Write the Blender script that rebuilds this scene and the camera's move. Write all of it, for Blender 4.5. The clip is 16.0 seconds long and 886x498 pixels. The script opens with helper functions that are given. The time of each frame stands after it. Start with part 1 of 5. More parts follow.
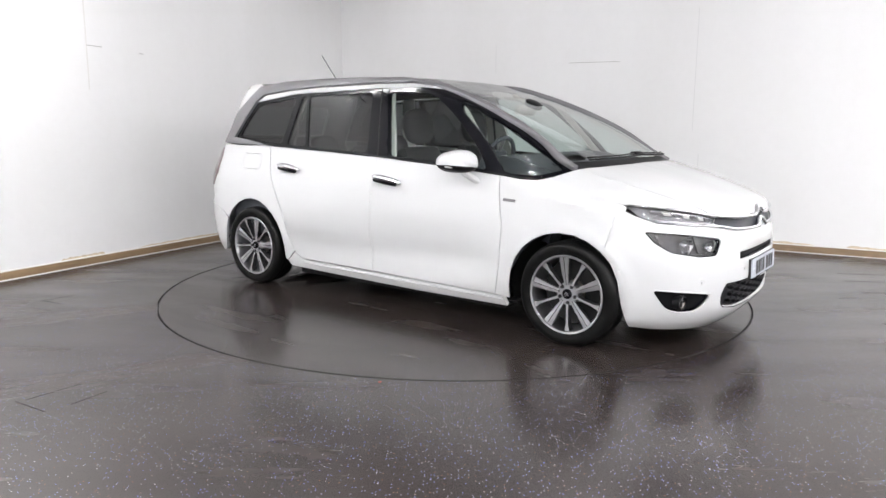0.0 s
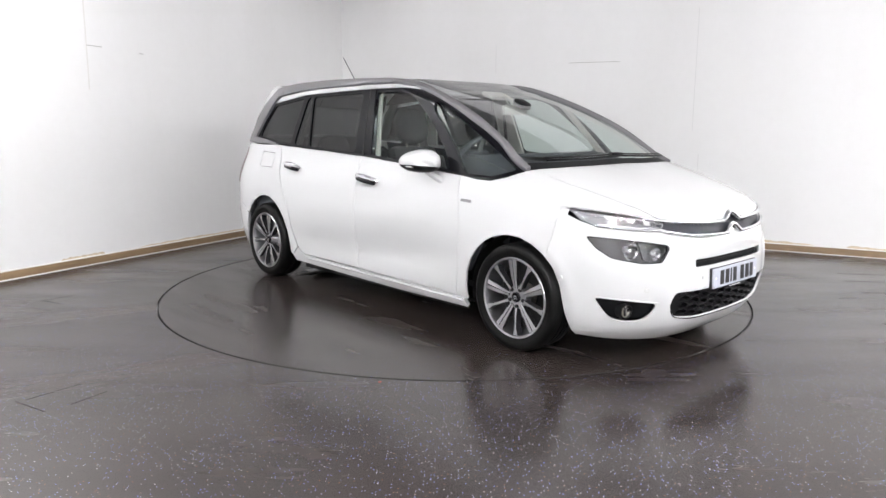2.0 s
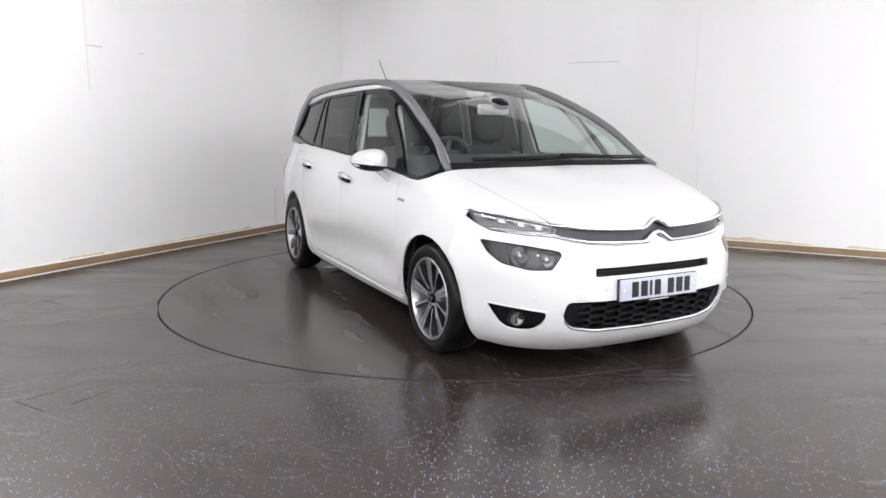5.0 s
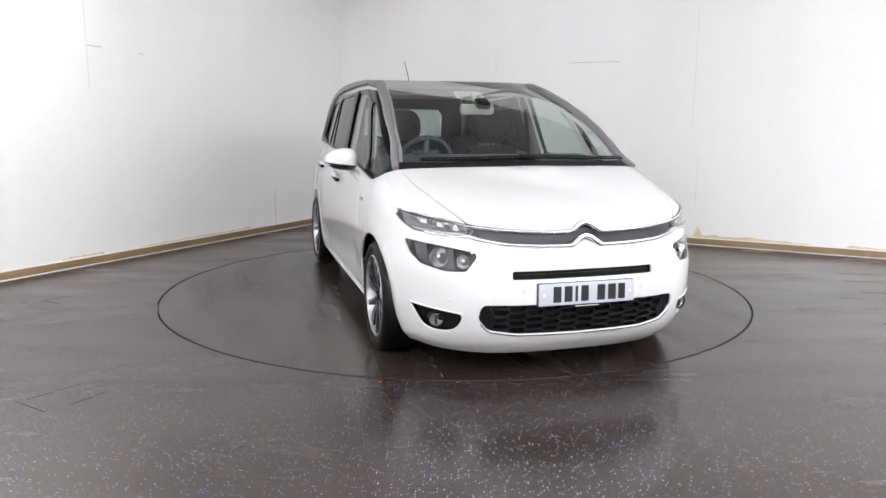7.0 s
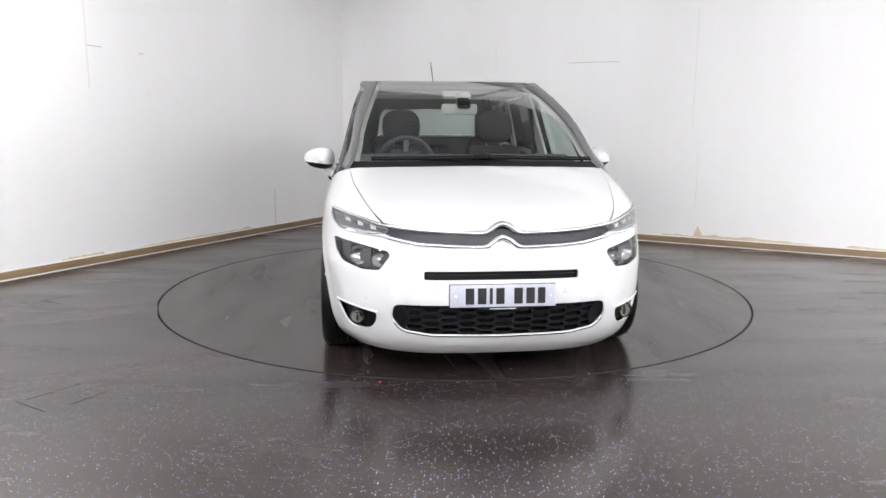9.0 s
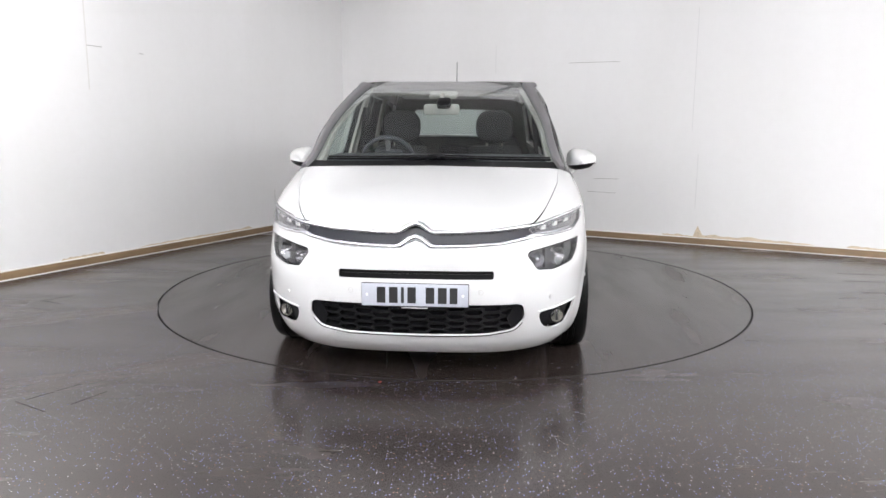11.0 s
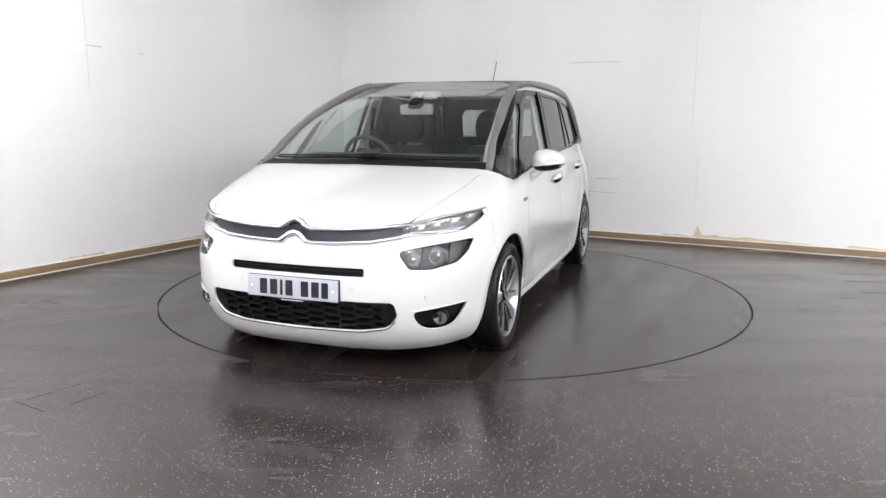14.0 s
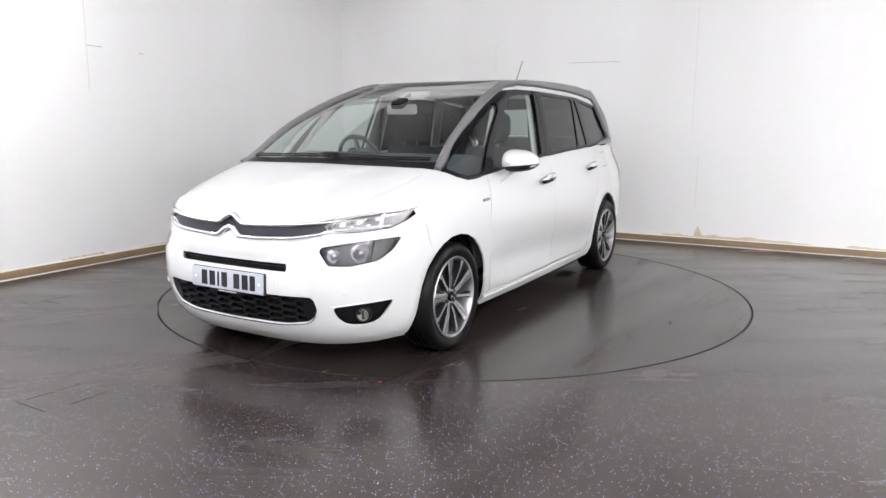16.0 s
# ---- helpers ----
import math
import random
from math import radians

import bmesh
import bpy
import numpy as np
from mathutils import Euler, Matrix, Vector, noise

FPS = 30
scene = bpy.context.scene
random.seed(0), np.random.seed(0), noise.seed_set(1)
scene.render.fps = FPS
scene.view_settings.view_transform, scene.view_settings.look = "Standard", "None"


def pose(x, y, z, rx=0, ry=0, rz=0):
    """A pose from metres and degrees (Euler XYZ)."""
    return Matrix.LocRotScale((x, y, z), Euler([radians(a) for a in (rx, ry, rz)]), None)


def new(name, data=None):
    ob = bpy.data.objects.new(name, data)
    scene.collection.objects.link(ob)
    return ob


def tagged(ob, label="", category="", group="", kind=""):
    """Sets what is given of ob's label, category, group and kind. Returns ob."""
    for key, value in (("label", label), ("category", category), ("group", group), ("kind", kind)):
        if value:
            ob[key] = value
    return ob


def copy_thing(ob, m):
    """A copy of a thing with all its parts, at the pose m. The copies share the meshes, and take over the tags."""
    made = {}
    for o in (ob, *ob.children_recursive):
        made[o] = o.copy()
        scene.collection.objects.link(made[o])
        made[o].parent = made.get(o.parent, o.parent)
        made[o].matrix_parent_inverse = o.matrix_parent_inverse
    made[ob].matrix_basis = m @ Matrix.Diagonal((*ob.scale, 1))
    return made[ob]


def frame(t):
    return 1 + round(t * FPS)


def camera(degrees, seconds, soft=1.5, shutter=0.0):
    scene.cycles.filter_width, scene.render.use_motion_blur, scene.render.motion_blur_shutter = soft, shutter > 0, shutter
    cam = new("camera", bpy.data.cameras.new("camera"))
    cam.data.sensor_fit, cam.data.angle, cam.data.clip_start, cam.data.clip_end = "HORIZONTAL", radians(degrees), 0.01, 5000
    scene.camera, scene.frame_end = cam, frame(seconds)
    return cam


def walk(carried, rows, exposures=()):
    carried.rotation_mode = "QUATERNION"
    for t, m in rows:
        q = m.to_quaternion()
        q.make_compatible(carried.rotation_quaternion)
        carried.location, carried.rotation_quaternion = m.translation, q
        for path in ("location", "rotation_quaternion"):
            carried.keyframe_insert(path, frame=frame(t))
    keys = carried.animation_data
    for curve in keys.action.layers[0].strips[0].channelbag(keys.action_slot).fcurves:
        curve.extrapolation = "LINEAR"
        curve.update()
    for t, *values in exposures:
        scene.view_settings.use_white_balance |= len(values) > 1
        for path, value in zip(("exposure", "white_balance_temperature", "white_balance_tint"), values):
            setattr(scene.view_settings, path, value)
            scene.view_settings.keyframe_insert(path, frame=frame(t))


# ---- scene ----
# ---------- camera: it stands still on a tripod ----------
CLIP = 16.0
cam = camera(63.1, CLIP)
STAND = Matrix(((0.999866, -0.007420, 0.014602, 0.0),
                (0.015637, 0.167251, -0.985790, -5.800),
                (0.004873, 0.985886, 0.167345, 1.2865),
                (0, 0, 0, 1)))
walk(cam, [(0, STAND), (CLIP, STAND)])

# ---------- world and exposure ----------
world = bpy.data.worlds.new("world")
scene.world = world
world.use_nodes = True
world.node_tree.nodes["Background"].inputs[0].default_value = (0.8, 0.85, 1.0, 1)
world.node_tree.nodes["Background"].inputs[1].default_value = 0.02
scene.view_settings.exposure = -0.15
LIGHT = 53.5


# ---------- materials ----------
def nodes_of(name):
    m = bpy.data.materials.new(name)
    m.use_nodes = True
    return m, m.node_tree.nodes, m.node_tree.links, m.node_tree.nodes["Principled BSDF"]


def plain(name, color, rough=0.5, metal=0.0, coat=0.0, grain=0.0, scale=60.0, bump=0.0, spec=0.5):
    """A surface with a little grain in colour, gloss and relief."""
    m, n, l, b = nodes_of(name)
    b.inputs["Base Color"].default_value = (*color, 1)
    b.inputs["Roughness"].default_value = rough
    b.inputs["Metallic"].default_value = metal
    b.inputs["Coat Weight"].default_value = coat
    b.inputs["Coat Roughness"].default_value = 0.04
    b.inputs["Specular IOR Level"].default_value = spec
    if grain or bump:
        co = n.new("ShaderNodeTexCoord")
        tex = n.new("ShaderNodeTexNoise")
        tex.inputs["Scale"].default_value = scale
        tex.inputs["Detail"].default_value = 6
        l.new(co.outputs["Object"], tex.inputs["Vector"])
        if grain:
            mix = n.new("ShaderNodeMix")
            mix.data_type = "RGBA"
            mix.inputs[6].default_value = (*[c * (1 - grain) for c in color], 1)
            mix.inputs[7].default_value = (*[min(1, c * (1 + grain)) for c in color], 1)
            l.new(tex.outputs[0], mix.inputs[0])
            l.new(mix.outputs[2], b.inputs["Base Color"])
            r = n.new("ShaderNodeMapRange")
            r.inputs[3].default_value, r.inputs[4].default_value = rough * 0.85, min(1, rough * 1.2)
            l.new(tex.outputs[0], r.inputs[0])
            l.new(r.outputs[0], b.inputs["Roughness"])
        if bump:
            bp = n.new("ShaderNodeBump")
            bp.inputs["Strength"].default_value = bump
            bp.inputs["Distance"].default_value = 0.002
            l.new(tex.outputs[0], bp.inputs["Height"])
            l.new(bp.outputs[0], b.inputs["Normal"])
    return m


def glass(name, tint, rough=0.0, sheen=0.05):
    """Thin glazing: it lets tinted light straight through and mirrors the room by its gloss."""
    m, n, l, b = nodes_of(name)
    n.remove(b)
    out = n["Material Output"]
    facing = n.new("ShaderNodeLayerWeight")
    facing.inputs[0].default_value = 0.5
    steep = n.new("ShaderNodeMath")
    steep.operation = "POWER"
    steep.inputs[1].default_value = 5.0
    l.new(facing.outputs["Facing"], steep.inputs[0])
    fres = n.new("ShaderNodeMath")
    fres.operation = "MULTIPLY_ADD"
    fres.inputs[1].default_value, fres.inputs[2].default_value = 1 - sheen, sheen
    l.new(steep.outputs[0], fres.inputs[0])
    tr = n.new("ShaderNodeBsdfTransparent")
    tr.inputs[0].default_value = (*tint, 1)
    gl = n.new("ShaderNodeBsdfGlossy")
    gl.inputs["Roughness"].default_value = rough
    mix = n.new("ShaderNodeMixShader")
    l.new(fres.outputs[0], mix.inputs[0])
    l.new(tr.outputs[0], mix.inputs[1])
    l.new(gl.outputs[0], mix.inputs[2])
    l.new(mix.outputs[0], out.inputs[0])
    return m


def glow(name, color, strength):
    m, n, l, b = nodes_of(name)
    b.inputs["Base Color"].default_value = (*color, 1)
    b.inputs["Emission Color"].default_value = (*color, 1)
    b.inputs["Emission Strength"].default_value = strength
    return m


def ramp(n, l, source, stops):
    r = n.new("ShaderNodeValToRGB")
    while len(r.color_ramp.elements) < len(stops):
        r.color_ramp.elements.new(0.5)
    for e, (p, c) in zip(r.color_ramp.elements, stops):
        e.position, e.color = p, (*c, 1)
    l.new(source, r.inputs[0])
    return r.outputs[0]


def tex(n, l, kind, scale, detail=4, vector=None, stretch=None):
    t = n.new(kind)
    t.inputs["Scale"].default_value = scale
    if "Detail" in t.inputs:
        t.inputs["Detail"].default_value = detail
    if vector is None:
        vector = n.new("ShaderNodeTexCoord").outputs["Object"]
    if stretch:
        mp = n.new("ShaderNodeMapping")
        mp.inputs["Scale"].default_value = stretch
        l.new(vector, mp.inputs[0])
        vector = mp.outputs[0]
    l.new(vector, t.inputs["Vector"])
    return t


def mixed(n, l, fac, a, b_, blend="MIX"):
    m = n.new("ShaderNodeMix")
    m.data_type, m.blend_type = "RGBA", blend
    for socket, value in ((m.inputs[0], fac), (m.inputs[6], a), (m.inputs[7], b_)):
        if isinstance(value, bpy.types.NodeSocket):
            l.new(value, socket)
        elif isinstance(value, tuple):
            socket.default_value = (*value, 1)
        else:
            socket.default_value = value
    return m.outputs[2]


def floor_material(name, tracks=False, bare=0.84):
    """Dark brown-grey safety vinyl, worn to a soft shine, with small white and blue flecks."""
    m, n, l, b = nodes_of(name)
    big = tex(n, l, "ShaderNodeTexNoise", 0.9, 5)
    smear = tex(n, l, "ShaderNodeTexNoise", 1.6, 6, stretch=(0.5, 2.2, 1))
    base = ramp(n, l, big.outputs[0], [(0.3, (0.0190, 0.0140, 0.0125)), (0.7, (0.033, 0.0255, 0.0228))])
    fleck = tex(n, l, "ShaderNodeTexVoronoi", 78, 0)
    fleck.voronoi_dimensions = "2D"
    size = n.new("ShaderNodeMath")
    size.operation = "LESS_THAN"
    size.inputs[1].default_value = 0.18
    l.new(fleck.outputs["Distance"], size.inputs[0])
    split = n.new("ShaderNodeSeparateColor")
    l.new(fleck.outputs["Color"], split.inputs[0])
    some = n.new("ShaderNodeMath")
    some.operation = "GREATER_THAN"
    some.inputs[1].default_value = bare
    l.new(split.outputs[0], some.inputs[0])
    both = n.new("ShaderNodeMath")
    both.operation = "MULTIPLY"
    l.new(size.outputs[0], both.inputs[0])
    l.new(some.outputs[0], both.inputs[1])
    hue = ramp(n, l, split.outputs[1], [(0.0, (0.20, 0.25, 0.70)), (0.45, (0.32, 0.36, 0.66)), (0.7, (0.55, 0.55, 0.60)), (0.9, (0.28, 0.16, 0.11))])
    worn = None
    if tracks:
        # two dull brown wheel tracks that lead onto the turntable
        co = n.new("ShaderNodeTexCoord").outputs["Object"]
        sep = n.new("ShaderNodeSeparateXYZ")
        rot = n.new("ShaderNodeVectorRotate")
        rot.rotation_type = "Z_AXIS"
        rot.inputs["Angle"].default_value = radians(-30.7)
        l.new(co, rot.inputs["Vector"])
        wob = tex(n, l, "ShaderNodeTexNoise", 1.3, 3)
        l.new(rot.outputs[0], sep.inputs[0])
        total = None
        for v in (0.42, -0.99):
            d = n.new("ShaderNodeMath")
            d.operation = "SUBTRACT"
            d.inputs[1].default_value = v
            l.new(sep.outputs["Y"], d.inputs[0])
            a = n.new("ShaderNodeMath")
            a.operation = "ABSOLUTE"
            l.new(d.outputs[0], a.inputs[0])
            r = n.new("ShaderNodeMapRange")
            r.inputs[1].default_value, r.inputs[2].default_value = 0.17, 0.07
            l.new(a.outputs[0], r.inputs[0])
            total = r.outputs[0] if total is None else mixed(n, l, 1.0, total, r.outputs[0], "ADD")
        streak = tex(n, l, "ShaderNodeTexNoise", 4.0, 8, vector=rot.outputs[0], stretch=(0.35, 9.0, 1))
        strength = ramp(n, l, streak.outputs[0], [(0.38, (0.0, 0.0, 0.0)), (0.62, (0.8, 0.8, 0.8))])
        side = n.new("ShaderNodeMapRange")
        side.inputs[1].default_value, side.inputs[2].default_value = 0.2, -1.4
        l.new(sep.outputs["X"], side.inputs[0])
        worn = mixed(n, l, 1.0, mixed(n, l, 1.0, total, strength, "MULTIPLY"), side.outputs[0], "MULTIPLY")
        base = mixed(n, l, worn, base, (0.040, 0.029, 0.023))
    l.new(mixed(n, l, both.outputs[0], base, hue), b.inputs["Base Color"])
    rough = n.new("ShaderNodeMapRange")
    rough.inputs[1].default_value, rough.inputs[2].default_value = 0.3, 0.7
    rough.inputs[3].default_value, rough.inputs[4].default_value = 0.17, 0.30
    l.new(smear.outputs[0], rough.inputs[0])
    if worn is None:
        l.new(rough.outputs[0], b.inputs["Roughness"])
    else:
        l.new(mixed(n, l, worn, rough.outputs[0], (0.42, 0.42, 0.42)), b.inputs["Roughness"])
    b.inputs["Specular IOR Level"].default_value = 0.5
    bp = n.new("ShaderNodeBump")
    bp.inputs["Strength"].default_value, bp.inputs["Distance"].default_value = 0.05, 0.004
    l.new(tex(n, l, "ShaderNodeTexNoise", 5, 3).outputs[0], bp.inputs["Height"])
    l.new(bp.outputs[0], b.inputs["Normal"])
    return m


def wall_material(name):
    """White emulsion on board, faintly streaked, with a trace of roller texture."""
    m, n, l, b = nodes_of(name)
    cloud = tex(n, l, "ShaderNodeTexNoise", 0.7, 5, stretch=(1.6, 1.6, 0.25))
    fine = tex(n, l, "ShaderNodeTexNoise", 14, 6)
    col = ramp(n, l, cloud.outputs[0], [(0.3, (0.82, 0.817, 0.815)), (0.7, (0.86, 0.86, 0.862))])
    col = mixed(n, l, 0.02, col, ramp(n, l, fine.outputs[0], [(0.35, (0.5, 0.48, 0.45)), (0.6, (0.9, 0.9, 0.9))]))
    l.new(col, b.inputs["Base Color"])
    b.inputs["Roughness"].default_value = 0.55
    bp = n.new("ShaderNodeBump")
    bp.inputs["Strength"].default_value, bp.inputs["Distance"].default_value = 0.04, 0.003
    l.new(fine.outputs[0], bp.inputs["Height"])
    l.new(bp.outputs[0], b.inputs["Normal"])
    return m


def wood_material(name):
    m, n, l, b = nodes_of(name)
    grain = tex(n, l, "ShaderNodeTexNoise", 3, 8, stretch=(1.2, 1.2, 30))
    patch_ = tex(n, l, "ShaderNodeTexNoise", 2.5, 4)
    col = ramp(n, l, grain.outputs[0], [(0.3, (0.09, 0.052, 0.026)), (0.6, (0.19, 0.12, 0.066)), (0.8, (0.34, 0.25, 0.16))])
    col = mixed(n, l, patch_.outputs[0], col, (0.26, 0.18, 0.10))
    l.new(col, b.inputs["Base Color"])
    b.inputs["Roughness"].default_value = 0.55
    return m


FLOOR = floor_material("sparsely speckled dark vinyl", bare=0.975)
FLOOR_TRACKED = floor_material("speckled dark vinyl with wheel tracks", True)
WALL = wall_material("white painted board")
WOOD = wood_material("worn brown timber")
CEILING = plain("ceiling paint", (0.84, 0.84, 0.84), 0.8, grain=0.05, scale=3)
BACKWALL = plain("grey rear wall", (0.78, 0.78, 0.78), 0.8, grain=0.05, scale=2)
GAP = plain("dark gap", (0.006, 0.006, 0.006), 0.7)
CAULK = plain("white sealant", (0.75, 0.74, 0.72), 0.5, grain=0.1, scale=20)
PLASTER = plain("bare plaster", (0.62, 0.53, 0.40), 0.85, grain=0.45, scale=45, bump=0.6)
SCUFF = plain("grey scuff", (0.46, 0.45, 0.44), 0.7)
SEAM = plain("board seam", (0.72, 0.72, 0.72), 0.7)
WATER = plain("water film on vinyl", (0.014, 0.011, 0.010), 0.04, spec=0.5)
RED = plain("red tape scrap", (0.45, 0.05, 0.03), 0.5)
FIXTURE = plain("white steel tray", (0.8, 0.8, 0.8), 0.4)
# weak glow of the unseen fill panels added over the walls
FILLPANEL = glow("added fill panel glow", (0.985, 0.978, 0.995), LIGHT * 0.0145)
TUBE = glow("lit diffuser", (0.985, 0.978, 0.995), LIGHT * 5.0)

PAINT = plain("white car paint", (0.60, 0.605, 0.61), 0.28, coat=1.0)
SATIN = plain("satin grey lacquer", (0.20, 0.195, 0.205), 0.5, metal=0.35, grain=0.05, scale=400)
GLOSS = plain("gloss black trim", (0.005, 0.005, 0.007), 0.10, spec=0.16)
BLACK = plain("black textured plastic", (0.005, 0.005, 0.006), 0.45, grain=0.25, scale=500, bump=0.1, spec=0.18)
RUBBER = plain("tyre rubber", (0.004, 0.004, 0.004), 0.36, grain=0.3, scale=60, bump=0.15, spec=0.14)
CHROME = plain("bright chrome", (0.84, 0.85, 0.87), 0.16, metal=1.0)
GRILLE = plain("dark blue-grey lacquer", (0.012, 0.013, 0.020), 0.34, grain=0.05, scale=300, spec=0.4)
ALLOY = plain("machined alloy", (0.50, 0.50, 0.52), 0.34, metal=1.0, grain=0.02, scale=300)
DARKALLOY = plain("dark painted alloy", (0.030, 0.030, 0.033), 0.38, metal=0.4)
STEEL = plain("brake steel", (0.32, 0.30, 0.28), 0.4, metal=1.0, grain=0.2, scale=80)
CLOTH = plain("charcoal seat cloth", (0.009, 0.009, 0.011), 0.9, grain=0.3, scale=300, bump=0.3)
DASH = plain("dark dashboard skin", (0.055, 0.059, 0.070), 0.6, grain=0.2, scale=400, bump=0.2)
LINING = plain("pale grey lining", (0.50, 0.49, 0.46), 0.9, grain=0.1, scale=200)
BLIND = plain("dark grey roof blind", (0.07, 0.07, 0.07), 0.8, grain=0.1, scale=200)
HEADER = plain("grey header lining", (0.16, 0.155, 0.145), 0.9, grain=0.1, scale=200)
PLATE = plain("white reflective plate", (0.42, 0.44, 0.50), 0.35, grain=0.03, scale=30)
INK = plain("black ink", (0.008, 0.008, 0.009), 0.4)
GREY_INK = plain("grey ink", (0.5, 0.5, 0.5), 0.5)
REFLECTOR = plain("lamp reflector", (0.55, 0.55, 0.57), 0.14, metal=1.0)
BEZEL = plain("dark grey lamp bezel", (0.045, 0.045, 0.048), 0.3, metal=0.3)
LAMPGREY = plain("mid grey lamp housing", (0.11, 0.11, 0.115), 0.35, metal=0.4)
FOGSILVER = plain("dull fog lamp reflector", (0.32, 0.31, 0.27), 0.2, metal=0.5)
LAMPSILVER = plain("silvered lamp housing", (0.5, 0.5, 0.51), 0.25, metal=0.7)
REDLAMP = plain("smoked lamp lens", (0.26, 0.20, 0.20), 0.1, coat=1.0)
AMBER = plain("clear indicator lens", (0.55, 0.55, 0.54), 0.15, coat=1.0)
SCREEN = glass("windscreen glass", (0.80, 0.86, 0.84), sheen=0.085)
CLEAR = glass("side window glass", (0.72, 0.80, 0.77), sheen=0.04)
REARGLASS = glass("tinted rear window glass", (0.50, 0.55, 0.53))
PRIVACY = glass("dark privacy glass", (0.05, 0.05, 0.053))
LENS = glass("clear lamp lens", (0.95, 0.95, 0.96))


# ---------- mesh helpers ----------
def part(name, bm, material, parent=None, label="", smooth=35):
    mesh = bpy.data.meshes.new(name)
    bm.to_mesh(mesh)
    bm.free()
    mesh.materials.append(material)
    if smooth:
        mesh.shade_smooth()
        mesh.set_sharp_from_angle(angle=radians(smooth))
    ob = new(name, mesh)
    ob.parent = parent
    return tagged(ob, label)


def empty(name, m=None):
    ob = new(name)
    ob.empty_display_size = 0.2
    if m is not None:
        ob.matrix_world = m
    return ob


def box(bm, m, sx, sy, sz, bevel=0.0, segments=2):
    made = bmesh.ops.create_cube(bm, size=1, matrix=m @ Matrix.Diagonal((sx, sy, sz, 1)))
    if bevel:
        edges = list({e for v in made["verts"] for e in v.link_edges})
        bmesh.ops.bevel(bm, geom=edges, offset=bevel, segments=segments, profile=0.5, affect="EDGES")
    return bm


def boxes(*rows):
    bm = bmesh.new()
    for m, sx, sy, sz, bevel in rows:
        box(bm, m, sx, sy, sz, bevel)
    return bm


def lathe(profile, m, steps=48, closed=False):
    """Turns (radius, along) round the local y axis."""
    bm = bmesh.new()
    rings = []
    for i in range(steps):
        a = 2 * math.pi * i / steps
        rings.append([bm.verts.new(m @ Vector((r * math.cos(a), y, r * math.sin(a)))) for r, y in profile])
    k = len(profile)
    for i in range(steps):
        p, q = rings[i], rings[(i + 1) % steps]
        for j in range(k if closed else k - 1):
            bm.faces.new((p[j], p[(j + 1) % k], q[(j + 1) % k], q[j]))
    bmesh.ops.recalc_face_normals(bm, faces=bm.faces)
    return bm


def sweep(bm, points, radius, sides=8, flat=1.0, closed=False):
    """A tube along points; radius may be a list; flat squashes its height."""
    pts = [Vector(p) for p in points]
    rad = radius if isinstance(radius, (list, tuple)) else [radius] * len(pts)
    rings = []
    for i, p in enumerate(pts):
        a = pts[i - 1] if i or closed else p
        b = pts[(i + 1) % len(pts)] if i + 1 < len(pts) or closed else p
        d = (b - a).normalized()
        up = Vector((0, 0, 1)) if abs(d.z) < 0.95 else Vector((1, 0, 0))
        s = d.cross(up).normalized()
        u = s.cross(d)
        rings.append([bm.verts.new(p + rad[i] * (math.cos(t) * s + flat * math.sin(t) * u))
                      for t in (2 * math.pi * k / sides for k in range(sides))])
    for i in range(len(rings) if closed else len(rings) - 1):
        p, q = rings[i], rings[(i + 1) % len(rings)]
        for k in range(sides):
            bm.faces.new((p[k], p[(k + 1) % sides], q[(k + 1) % sides], q[k]))
    if not closed:
        bm.faces.new(rings[0])
        bm.faces.new(rings[-1])
    bmesh.ops.recalc_face_normals(bm, faces=bm.faces)
    return bm


def prism(bm, outline, low, high, put):
    """An outline of 2D points pushed from low to high; put(a, b, h) gives the place."""
    lo = [bm.verts.new(put(a, b, low)) for a, b in outline]
    hi = [bm.verts.new(put(a, b, high)) for a, b in outline]
    bm.faces.new(lo)
    bm.faces.new(hi)
    for i in range(len(lo)):
        j = (i + 1) % len(lo)
        bm.faces.new((lo[i], lo[j], hi[j], hi[i]))
    bmesh.ops.recalc_face_normals(bm, faces=bm.faces)
    return bm


# ---------- the room ----------
CORNER = Vector((-1.5455, 4.376, 0))
EAST = Vector((0.8913, -0.4534, 0))     # along the wall behind the car
SOUTH = Vector((-0.4534, -0.8913, 0))   # along the other wall, towards the camera
ROOM = Matrix(((EAST.x, SOUTH.x, 0, CORNER.x), (EAST.y, SOUTH.y, 0, CORNER.y), (0, 0, 1, 0), (0, 0, 0, 1)))
LONG, DEEP, TALL = 10.5, 11.5, 3.3
RING = 2.273


def at(e, s, z, rz=0):
    return ROOM @ pose(e, s, z, 0, 0, rz)


